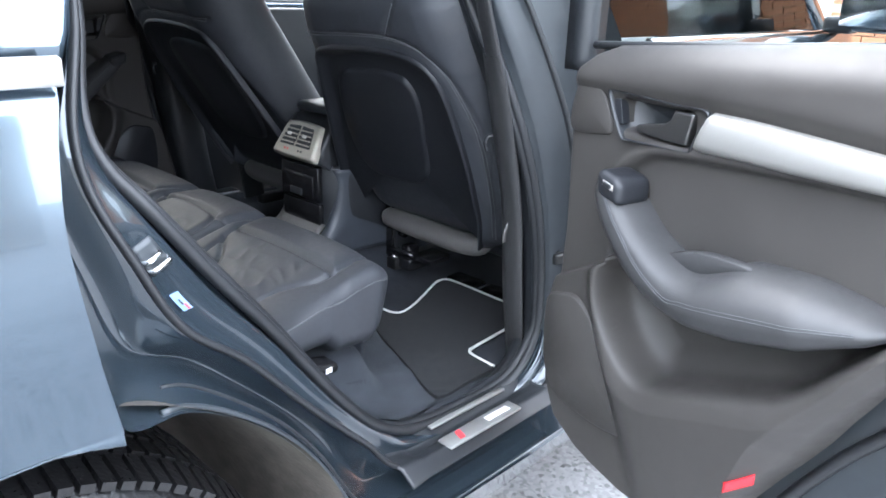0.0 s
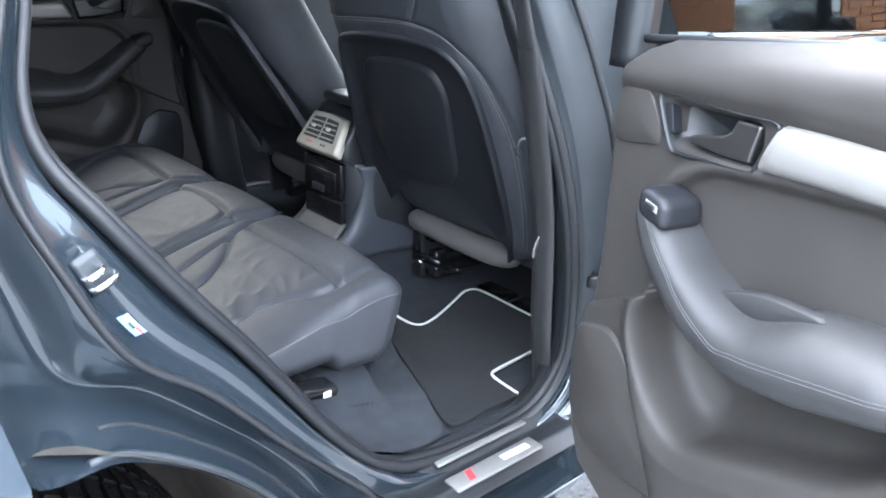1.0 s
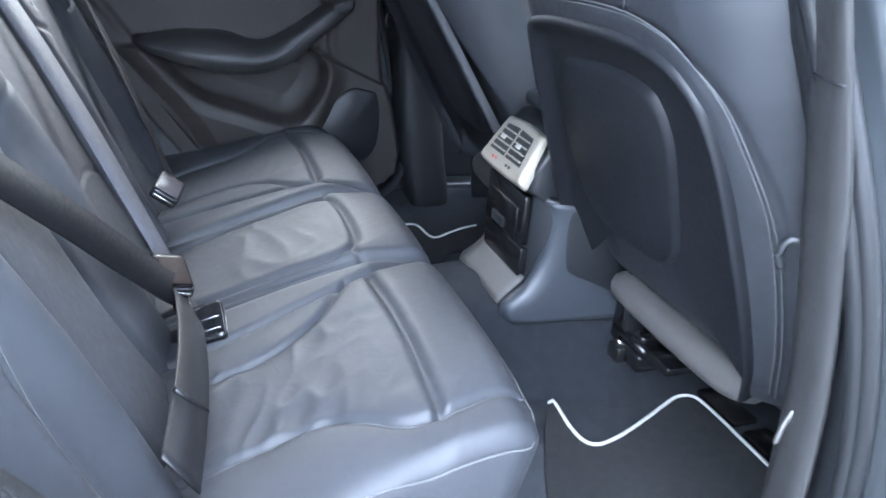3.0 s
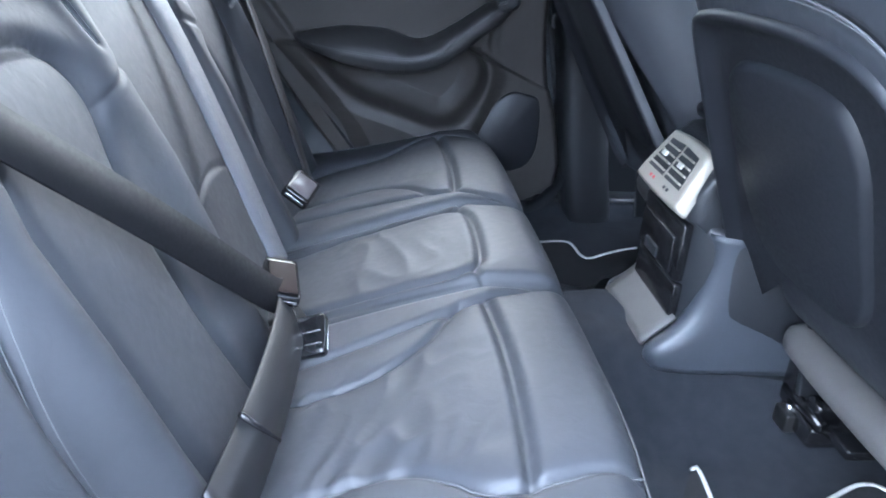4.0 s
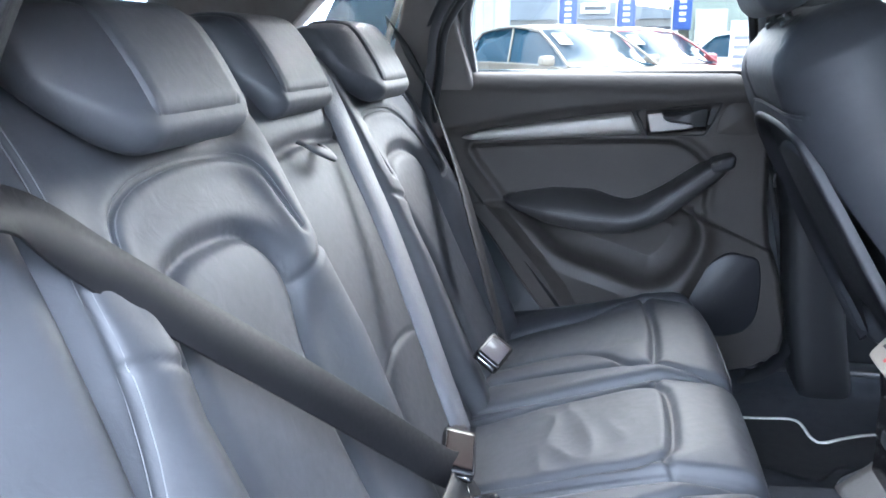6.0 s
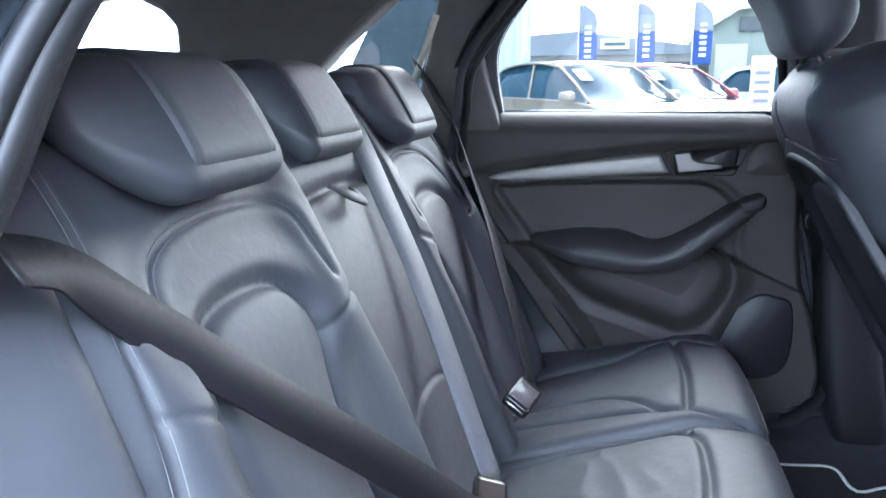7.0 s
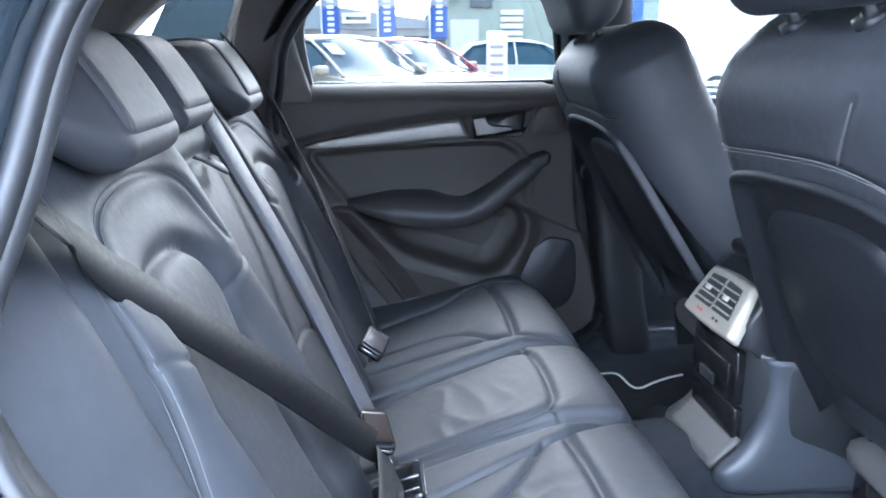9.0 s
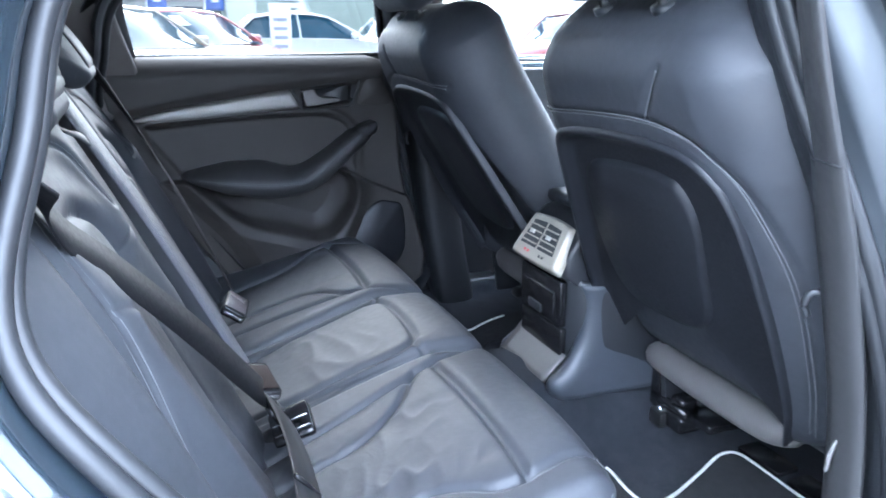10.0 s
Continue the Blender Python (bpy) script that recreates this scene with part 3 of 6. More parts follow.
def seat_cushion(y0, y1, outer, seams, recess, seed, mirror=False, creases=1.0, traces=()):
    """Rear cushion between y0 and y1; seams: (line, depth, width); outer: how far its y0 flank slopes outwards."""
    x0, x1, z0, z1 = 0.585, 1.056, (0.490 if outer else 0.455), 0.692
    nx, ny, nz = 140, int((y1 - y0) / 0.0032), 18
    v, f = pillow(((x1 - x0) / 2, (y1 - y0) / 2, (z1 - z0) / 2), (0.05, 0.024, 0.050), (nx, ny, nz))
    v += ((x0 + x1) / 2, (y0 + y1) / 2, (z0 + z1) / 2)
    x, y, z = v.T
    top = np.clip((z - z0) / (z1 - z0), 0, 1)
    P = np.stack([x, y], 1)
    lift = np.zeros(len(v))
    nearest = np.full(len(v), 1.0)
    for line, depth, width in seams:
        d = line_distance(P, smooth_line(line, 60))
        nearest = np.minimum(nearest, d)
        lift -= depth * np.exp(-(d / width) ** 2)
    lift += 0.0065 * (1 - np.exp(-nearest / 0.022))
    inside = box_blend(y, recess[0], recess[1], 0.006) * box_blend(x, 0.5, 0.917, 0.005)
    fold = 1 - np.abs(np.tanh(2.0 * wrinkle(P * (1, 0.40), 62, seed)))
    lift += -0.004 * inside + inside * creases * 0.0085 * (fold - 0.5) * np.clip(0.45 + 1.2 * wrinkle(P, 20, seed + 9), 0, 1) * box_blend(x, 0.63, 0.87, 0.03)
    lift += 0.0025 * wrinkle(P, 14, seed + 5)
    # the top falls towards the crease and swells between the seams
    fall = -0.088 * np.clip((0.93 - x) / 0.26, 0, 1.2) ** 1.1
    roll = -0.010 * np.clip((x - 0.98) / 0.08, 0, 1) ** 2
    crown = 0.004 * np.sin(np.clip((y - y0) / (y1 - y0), 0, 1) * math.pi)
    if outer:
        fall = fall * (1 - 0.20 * np.exp(-((y - y0) / 0.07) ** 2)) - 0.016 * np.clip((0.335 - y) / 0.09, 0, 1) ** 1.5 * np.clip((1.0 - x) / 0.1, 0, 1)
    z2 = z + top**2 * (fall + roll + crown + lift)
    if outer:
        edge_z = np.interp(x, [0.6, 0.86, 0.89, 1.06], [0.578, 0.592, 0.566, 0.560])
        near_flank = np.clip((y1 - y) / (y1 - y0), 0, 1)
        z2 = z2 + (edge_z - z0) * (1 - top) * near_flank**1.5
    # the front face tucks under, the outer flank slopes outwards and down
    x2 = x - 0.050 * (1 - top) ** 1.2 * np.clip((x - 0.85) / 0.19, 0, 1)
    y2 = y.copy()
    if outer:
        w = np.clip((y1 - y) / (y1 - y0), 0, 1) ** 4
        y2 = y - outer * (1 - top) * w + 0.012 * w * np.clip((x - 0.6) / 0.44, 0, 1) * top
        x2 = x2 - 0.030 * np.clip((x - 0.9) / 0.14, 0, 1) * w
    done = np.stack([x2, y2, z2], 1)
    for line in traces:
        q = smooth_line(line, 40)
        pts = []
        for a in q:
            k = np.argsort(((v - a) ** 2).sum(1))[:5]
            c = done[k].mean(0)
            out = c - np.array([0.82, (y0 + y1) / 2, 0.56])
            pts.append(c + 0.0022 * out / np.linalg.norm(out))
        pv, pf = sweep(smooth_line(pts[::2], 80), ring(0.0013, 6))
        part("piping", mirror_y(pv) if mirror else pv, pf, STITCH, bench)
    return (mirror_y(done) if mirror else done), f


OUTER_SEAMS = [([(0.924, 0.303), (0.928, 0.38), (0.931, 0.48), (0.930, 0.56), (0.926, 0.632)], 0.0095, 0.0080),
               ([(0.893, 0.640), (0.875, 0.618), (0.842, 0.573), (0.793, 0.537), (0.744, 0.524), (0.686, 0.520), (0.60, 0.512)], 0.0070, 0.0055),
               ([(0.60, 0.585), (0.69, 0.596), (0.769, 0.607), (0.875, 0.630), (0.95, 0.655), (1.04, 0.682)], 0.0080, 0.0065),
               ([(1.040, 0.318), (0.994, 0.318), (0.955, 0.308), (0.924, 0.303), (0.884, 0.308), (0.851, 0.334), (0.817, 0.356), (0.777, 0.361), (0.723, 0.358), (0.60, 0.362)], 0.0075, 0.0055)]
PIPED = [[(1.046, 0.325, 0.672), (1.030, 0.318, 0.690), (0.994, 0.318, 0.692), (0.955, 0.308, 0.692), (0.924, 0.303, 0.692), (0.884, 0.308, 0.692), (0.851, 0.334, 0.692), (0.817, 0.356, 0.692), (0.777, 0.361, 0.692), (0.723, 0.358, 0.692), (0.62, 0.362, 0.692)],
         [(1.050, 0.64, 0.660), (1.052, 0.50, 0.660), (1.052, 0.38, 0.660), (1.046, 0.30, 0.658), (1.035, 0.262, 0.655), (1.00, 0.2465, 0.655), (0.90, 0.2445, 0.655), (0.80, 0.2445, 0.655), (0.68, 0.2445, 0.655)]]
part("cushion", *seat_cushion(0.2435, 0.688, 0.012, OUTER_SEAMS, (0.360, 0.545), 3, creases=1.5, traces=PIPED), LEATHER, bench, "creased black leather cushion with piped edges")
part("cushion", *seat_cushion(0.2435, 0.688, 0.012, OUTER_SEAMS, (0.360, 0.545), 8, mirror=True, creases=0.25, traces=PIPED), LEATHER, bench, "smooth black leather cushion")
MID_SEAMS = [([(0.60, 0.738), (0.853, 0.722), (0.905, 0.726), (0.930, 0.745), (0.937, 0.800), (0.938, 0.870), (0.932, 0.925), (0.905, 0.945), (0.853, 0.948), (0.60, 0.932)], 0.0090, 0.0070),
             ([(0.60, 0.712), (0.80, 0.706), (1.02, 0.703)], 0.0030, 0.005), ([(0.60, 0.958), (0.80, 0.964), (1.02, 0.967)], 0.0030, 0.005),
             ([(0.918, 0.726), (0.930, 0.706), (0.935, 0.690)], 0.0050, 0.004), ([(0.918, 0.944), (0.930, 0.964), (0.935, 0.980)], 0.0050, 0.004)]
part("cushion", *seat_cushion(0.692, 0.978, 0.0, MID_SEAMS, (0.742, 0.928), 15, creases=1.8), LEATHER, bench, "creased black leather middle cushion")
# valance under the cushion
part("valance", *surf(lambda U, V: (1.000 - 0.03 * V, 0.30 + U * 1.07, 0.575 - 0.17 * V), np.linspace(0, 1, 20), np.linspace(0, 1, 4)), CARPET, bench, solid=0.01)

BU, BN = np.array([-0.5145, 0.0, 0.8575]), np.array([0.8575, 0.0, 0.5145])


def on_back(y, s, n):
    """A place on the rear backrest: across, up along it, out of it."""
    o = np.array([0.655, 0.0, 0.632])
    y, s, n = np.broadcast_arrays(np.asarray(y, float), np.asarray(s, float), np.asarray(n, float))
    p = o + s[..., None] * BU + n[..., None] * BN
    p[..., 1] += y
    return p


def back_lean(s):
    """The backrest stands steeper than its frame and curls back at its top."""
    return np.interp(s, [-0.1, 0.0, 0.1, 0.2, 0.3, 0.4, 0.5, 0.58, 0.66], [-0.030, -0.026, -0.018, -0.006, 0.006, 0.017, 0.026, 0.028, 0.010])


def backrest(y0, y1, s1, relief, seed, mirror=False, r=0.03):
    """One part of the backrest; relief(y, s) gives its padding."""
    ny, ns = int((y1 - y0) / 0.0032), int(s1 / 0.0034)
    v, f = pillow(((y1 - y0) / 2, (s1 + 0.05) / 2, 0.05), (0.018, r, 0.03), (ny, ns, 10))
    y, s, n = v[:, 0] + (y0 + y1) / 2, v[:, 1] + s1 / 2 - 0.025, v[:, 2] - 0.05
    front = np.clip((n + 0.10) / 0.10, 0, 1) ** 2
    lift = relief(y, s) + 0.0022 * wrinkle(np.stack([y, s], 1), 15, seed)
    v = on_back(y, s, n + front * (lift + back_lean(s)))
    return (mirror_y(v) if mirror else v), f


INNER = smooth_line([(0.385, -0.02), (0.378, 0.12), (0.372, 0.24), (0.372, 0.32), (0.380, 0.375), (0.405, 0.412), (0.445, 0.427), (0.500, 0.430), (0.545, 0.424), (0.575, 0.407), (0.594, 0.378), (0.598, 0.345), (0.588, 0.318), (0.572, 0.280), (0.560, 0.22), (0.560, 0.12), (0.570, -0.02)], 120)
UPPER = smooth_line([(0.352, 0.40), (0.358, 0.44), (0.378, 0.478), (0.412, 0.498), (0.46, 0.508), (0.52, 0.511), (0.575, 0.507), (0.612, 0.496), (0.632, 0.474), (0.640, 0.44), (0.645, 0.395)], 90)
YOKE = smooth_line([(0.598, 0.345), (0.625, 0.347), (0.655, 0.358), (0.688, 0.378)], 30)
PIPE = smooth_line([(0.318, 0.60), (0.315, 0.54), (0.305, 0.48), (0.296, 0.43), (0.288, 0.37), (0.277, 0.31), (0.262, 0.25), (0.247, 0.18), (0.243, 0.10), (0.243, 0.0)], 110)
HATCH = smooth_line([(0.289, 0.372), (0.305, 0.366), (0.330, 0.352), (0.345, 0.345)], 20)
PADLINE = smooth_line([(0.345, 0.345), (0.350, 0.38), (0.356, 0.42)], 16)


def side_relief(y, s):
    """Padding of an outer backrest: a sunken seat panel between two bolsters."""
    P = np.stack([y, s], 1)
    loop = np.concatenate([INNER, INNER[:1]])
    inside = np.zeros(len(P), bool)
    for (a, b), (c, d) in zip(loop[:-1], loop[1:]):
        cross = (b > s) != (d > s)
        inside ^= cross & (y < (c - a) * (s - b) / np.where(abs(d - b) < 1e-9, 1e-9, d - b) + a)
    di = line_distance(P, INNER)
    h = np.where(inside, 0.006 * (1 - np.exp(-di / 0.025)), 0.0)
    low = np.clip((0.50 - s) / 0.14, 0, 1)
    inner_roll = np.exp(-((y - 0.662) / 0.048) ** 2) * np.interp(s, [-0.05, 0.1, 0.25, 0.34, 0.45, 0.6], [0.012, 0.020, 0.026, 0.022, 0.020, 0.016])
    outer_roll = np.exp(-((y - 0.312) / 0.042) ** 2) * np.interp(s, [-0.05, 0.1, 0.2, 0.35, 0.45, 0.58], [0.022, 0.034, 0.036, 0.028, 0.015, 0.003])
    over = np.exp(-((di - 0.030) / 0.028) ** 2) * (~inside) * low * np.clip((s - 0.30) / 0.06, 0, 1) * 0.011
    h = h + np.where(inside, 0, inner_roll + outer_roll) + over
    h = h - 0.0095 * np.exp(-(di / 0.0110) ** 2)
    du = line_distance(P, UPPER)
    h = h - 0.0030 * np.exp(-(du / 0.005) ** 2) + 0.002 * np.exp(-((du - 0.012) / 0.010) ** 2)
    h = h - 0.0045 * np.exp(-(line_distance(P, YOKE) / 0.0055) ** 2)
    h = h - 0.0035 * np.exp(-(line_distance(P, PIPE) / 0.0045) ** 2)
    h = h - 0.0035 * np.exp(-(line_distance(P, HATCH) / 0.0035) ** 2) - 0.0035 * np.exp(-(line_distance(P, PADLINE) / 0.0040) ** 2)
    return h


def middle_relief(y, s):
    P = np.stack([y, s], 1)
    h = 0.008 * np.exp(-((y - C) / 0.12) ** 2 - ((s - 0.34) / 0.16) ** 2) - 0.012
    for line, depth, width in (([(0.712, 0.0), (0.714, 0.3), (0.714, 0.47)], 0.004, 0.005), ([(0.958, 0.0), (0.956, 0.3), (0.956, 0.47)], 0.004, 0.005),
                               ([(0.70, 0.145), (0.735, 0.160), (0.80, 0.178), (0.87, 0.178), (0.935, 0.160), (0.97, 0.145)], 0.0045, 0.005), ([(0.70, 0.490), (0.83, 0.497), (0.97, 0.490)], 0.010, 0.009)):
        h = h - depth * np.exp(-(line_distance(P, smooth_line(line, 60)) / width) ** 2)
    return h + 0.010 * box_blend(s, 0.51, 0.60, 0.008)


for m, sd in ((False, 21), (True, 33)):
    part("backrest", *backrest(0.235, 0.688, 0.640, side_relief, sd, m), LEATHER, bench, "shaped black leather backrest")
    for line, off in ((PIPE, -0.005), (PIPE, 0.005), (UPPER, -0.004), (UPPER, 0.004), (PADLINE, 0.0)):
        tang = np.gradient(line, axis=0)
        tang /= np.linalg.norm(tang, axis=1, keepdims=True)
        ln = line + off * np.stack([tang[:, 1], -tang[:, 0]], 1)
        ln = ln[(ln[:, 1] > 0.05) & (ln[:, 0] > 0.246)]
        rim = 0.018 * (1 - np.sqrt(np.clip(1 - np.clip((0.253 - ln[:, 0]) / 0.018, 0, 1) ** 2, 0, 1)))
        hgt = side_relief(ln[:, 0], ln[:, 1]) + back_lean(ln[:, 1]) + 0.0008 - rim
        pv, pf = sweep(on_back(ln[:, 0], ln[:, 1], hgt - 0.0004), ring(0.0007, 5))
        part("stitching", mirror_y(pv) if m else pv, pf, STITCH, bench)
part("backrest", *backrest(0.692, 0.978, 0.600, middle_relief, 44), LEATHER, bench, "black leather middle backrest with fold-down armrest")
# pull loop on the armrest
lp = smooth_line([on_back(0.80, 0.497, 0.022), on_back(0.805, 0.474, 0.038), on_back(0.845, 0.458, 0.038), on_back(0.855, 0.482, 0.026)], 20)
part("pull_loop", *sweep(lp, flat_profile(0.018, 0.003), up=(0.85, 0, 0.5)), LEATHER, bench, "small leather pull loop")


def side_bolster(mirror):
    v, f = pillow((0.085, 0.31, 0.06), (0.035, 0.06, 0.05), (40, 70, 12))
    y, s, n = v[:, 0] + 0.163, v[:, 1] + 0.255, v[:, 2] - 0.050
    front = np.clip((n + 0.11) / 0.12, 0, 1)
    d = np.clip((0.25 - y) / 0.17, 0, 1)
    n = n + (back_lean(s) + 0.012 * np.exp(-((s - 0.25) / 0.25) ** 2) - 0.055 * d**1.4) * front
    s = s + 0.03 * d
    y = y + np.interp(s, [0.0, 0.2, 0.35, 0.45, 0.58], [0.0, 0.004, 0.030, 0.046, 0.060]) * (1 - d)
    v = on_back(y, s, n)
    # hollowed over the wheel housing
    r = np.hypot(v[:, 0] - AXLE[0], v[:, 2] - AXLE[1])
    need = np.interp(v[:, 1], wells[:18, 1], wells[:18, 0]) + 0.008
    grow = np.where((v[:, 1] < 0.30) & (r < need), need / np.maximum(r, 0.05), 1.0)
    v[:, 0], v[:, 2] = AXLE[0] + (v[:, 0] - AXLE[0]) * grow, AXLE[1] + (v[:, 2] - AXLE[1]) * grow
    return (mirror_y(v) if mirror else v), f


for m in (False, True):
    part("side_bolster", *side_bolster(m), LEATHER, bench, "smooth leather side bolster beside the door")

HEAD = [(0.262, 1.180), (0.285, 1.212), (0.330, 1.231), (0.380, 1.231), (0.402, 1.219), (0.430, 1.180), (0.452, 1.140), (0.458, 1.126), (0.452, 1.113), (0.436, 1.103), (0.412, 1.106), (0.384, 1.134), (0.352, 1.160), (0.290, 1.166)]


def headrest(yc, half, pad_half, parent, back=0.0):
    """A comma-shaped rest that hooks over the backrest and spreads towards its foot."""
    prof = smooth_line(HEAD, 70, closed=True) - (back, 0.0)
    root = np.array([0.338 - back, 1.212])
    rings = []
    flat = pad_half / half
    for k in np.linspace(-1, 1, 45):
        e = max(0.0, (abs(k) - flat) / (1 - flat))
        shrink = 1 - 0.16 * e - 0.36 * e**2
        q = root + (prof - root) * shrink
        rings.append(np.stack([q[:, 0], np.full(70, yc + half * k), q[:, 1]], 1))
    v = np.stack(rings).reshape(-1, 3)
    f = grid_faces(45, 70, closed_v=True) + [tuple(range(70)), tuple(range(44 * 70, 45 * 70))]
    hr = part("headrest", v, f, LEATHER, parent, "comma-shaped leather head restraint")
    # front pad with a sewn edge, proud of the rest
    pad = smooth_line([(0.318, 1.2300), (0.352, 1.2325), (0.382, 1.2300), (0.403, 1.2185), (0.431, 1.179), (0.4555, 1.1335)], 40) - (back, 0.0)
    nrm = np.stack([-np.gradient(pad[:, 1]), np.gradient(pad[:, 0])], 1)
    nrm /= np.linalg.norm(nrm, axis=1, keepdims=True)
    us = np.linspace(-1, 1, 48)
    rows = []
    for i, q in enumerate(pad):
        end = i / 39
        corner = pad_half * (1.0 - 0.06 * max(0, (end - 0.93) / 0.07) ** 2)
        for u in us:
            edge = min(1, (1 - abs(u)) / 0.07, (39 - i) / 3.0, i / 2.0)
            h = -0.004 + 0.0095 * max(0, edge) ** 0.5 - 0.0022 * math.exp(-(((1 - abs(u)) - 0.10) / 0.03) ** 2)
            rows.append((q[0] + nrm[i, 0] * h, yc + corner * u, q[1] + nrm[i, 1] * h))
    part("pad", rows, grid_faces(40, 48), LEATHER, hr, "sewn front pad")


headrest(0.500, 0.150, 0.078, bench)
headrest(C, 0.118, 0.082, bench, 0.030)
headrest(2 * C - 0.500, 0.150, 0.078, bench)


# ---- front seats ----
def front_seat(name, mirror, label):
    base = (1.45, 0.405 if not mirror else 2 * C - 0.405, 0.45)
    seat = thing(name, base, label, "car seat", "front seats")
    U, N = np.array([-0.482, 0.0, 0.876]), np.array([-0.876, 0.0, -0.482])   # up the back, out of it to the rear

    def at(y, s, n):
        y, s, n = np.broadcast_arrays(np.asarray(y, float), np.asarray(s, float), np.asarray(n, float))
        s = s - 0.035 * np.clip((s - 0.56) / 0.16, 0, 1)
        p = np.array([1.375, 0, 0.600]) + s[..., None] * U + n[..., None] * N
        p[..., 1] += y + 0.13 * np.clip(0.5 - s, 0, 0.56)
        if mirror:
            p[..., 1] = 2 * C - p[..., 1]
        return p

    yc = 0.425
    SH = [(0.0, 0.245), (0.06, 0.262), (0.2, 0.272), (0.35, 0.268), (0.50, 0.260), (0.58, 0.252), (0.64, 0.238), (0.69, 0.208), (0.73, 0.160)]
    sa, ha = np.array(SH).T
    # the padded back: a rounded block shaped by its half width
    v, f = pillow((1.0, 0.36, 0.075), (0.28, 0.09, 0.07), (110, 130, 16))
    s = v[:, 1] + 0.36
    half = np.interp(s, sa, ha)
    y = yc + v[:, 0] * half
    n = v[:, 2] - 0.075
    rear = np.clip((n + 0.15) / 0.15, 0, 1)
    edge = np.clip((np.abs(v[:, 0]) - 0.62) / 0.38, 0, 1)
    # the recess for the shell, rounded at its corners
    s_lim = np.interp(y, [0.240, 0.262, 0.30, 0.37, 0.48, 0.56, 0.61], [0.46, 0.50, 0.532, 0.545, 0.543, 0.534, 0.515])
    y_lim = np.interp(s, [0.0, 0.06, 0.2, 0.34, 0.44, 0.51], [0.262, 0.258, 0.237, 0.239, 0.248, 0.270])
    y_max = np.interp(s, [0.0, 0.1, 0.2, 0.345, 0.46, 0.526], [0.680, 0.690, 0.680, 0.650, 0.622, 0.600])
    n = n + rear * ((0.012 - 0.034 * np.clip((s_lim - s) / 0.02, 0, 1) * np.clip((y_max - y) / 0.02, 0, 1) * np.clip((y - y_lim) / 0.02, 0, 1)) * (1 - edge) - 0.03 * edge**1.5) - 0.10 * np.clip((s - 0.50) / 0.22, 0, 1) ** 2 * 0.25
    n = n - 0.035 * edge * (1 - rear)
    P = np.stack([y, s], 1)
    stitch = smooth_line([(0.215, 0.08), (0.200, 0.20), (0.199, 0.35), (0.220, 0.454), (0.246, 0.520), (0.292, 0.560), (0.367, 0.579), (0.474, 0.576), (0.58, 0.566), (0.625, 0.556)], 90)
    upper = smooth_line([(0.366, 0.582), (0.345, 0.622), (0.325, 0.660)], 20)
    shoulder = smooth_line([(0.56, 0.690), (0.50, 0.700), (0.41, 0.704), (0.317, 0.702), (0.266, 0.695), (0.235, 0.680), (0.212, 0.655)], 40)
    for ln in (stitch, upper, shoulder):
        n = n - rear * 0.005 * np.exp(-(line_distance(P, ln) / 0.006) ** 2)
    part("back", at(y, s, n), f, LEATHER, seat, "black leather back with double stitching")
    for off in (-0.006, 0.0):
        ln = stitch + (0.004 + off, 0.004 + off)
        e = np.clip((np.abs(ln[:, 0] - yc) / np.interp(ln[:, 1], sa, ha) - 0.62) / 0.38, 0, 1)
        part("stitching", *sweep(at(ln[:, 0], ln[:, 1], 0.0125 - 0.042 * e**1.5 - 0.003), ring(0.001, 5)), STITCH, seat)
    ln = upper
    part("stitching", *sweep(at(ln[:, 0], ln[:, 1], 0.0085 - 0.025 * np.clip((ln[:, 1] - 0.50) / 0.22, 0, 1) ** 2), ring(0.001, 5)), STITCH, seat)

    # hard shell on the rear with a raised rim and a sunken middle
    lip = smooth_line([(0.252, 0.045), (0.235, 0.12), (0.229, 0.22), (0.231, 0.34), (0.240, 0.44), (0.262, 0.508), (0.305, 0.541), (0.375, 0.553), (0.48, 0.551), (0.56, 0.542), (0.603, 0.524), (0.628, 0.46), (0.655, 0.345), (0.685, 0.20), (0.695, 0.10), (0.685, 0.045)], 140)
    away = lip - np.array([0.455, 0.28])
    inner = lip - 0.034 * away / np.linalg.norm(away, axis=1, keepdims=True) * np.clip(0.6 + lip[:, 1:], 0.7, 1)
    mid = np.array([0.455, 0.26])
    rings = []
    for w, nn in ((1.0, 0.000), (1.0, 0.011), (0.93, 0.017), (0.75, 0.018), (0.60, 0.012), (0.25, 0.000), (0.0, -0.002)):
        q = inner + (lip - inner) * w
        rings.append(at(q[:, 0], q[:, 1], nn))
    for sh in (0.75, 0.45, 0.15, 0.02):
        q = mid + (inner - mid) * sh
        rings.append(at(q[:, 0], q[:, 1], -0.002 + 0 * q[:, 0]))
    vv = np.stack(rings, 1).reshape(-1, 3)
    shell = part("back_shell", vv, grid_faces(140, len(rings)), SHELL_PLASTIC, seat, "hard plastic back shell with a raised rim")
    pk = smooth_line([(0.375, 0.488), (0.347, 0.468), (0.336, 0.42), (0.348, 0.33), (0.362, 0.25), (0.385, 0.210), (0.42, 0.192), (0.50, 0.187), (0.565, 0.195), (0.598, 0.24), (0.604, 0.33), (0.585, 0.43), (0.55, 0.480), (0.45, 0.494)], 90, closed=True)
    c2 = pk.mean(0)
    rr = [at(*(c2 + (pk - c2) * w).T, h) for w, h in ((1.0, -0.004), (0.975, 0.005), (0.93, 0.008), (0.5, 0.008), (0.02, 0.008))]
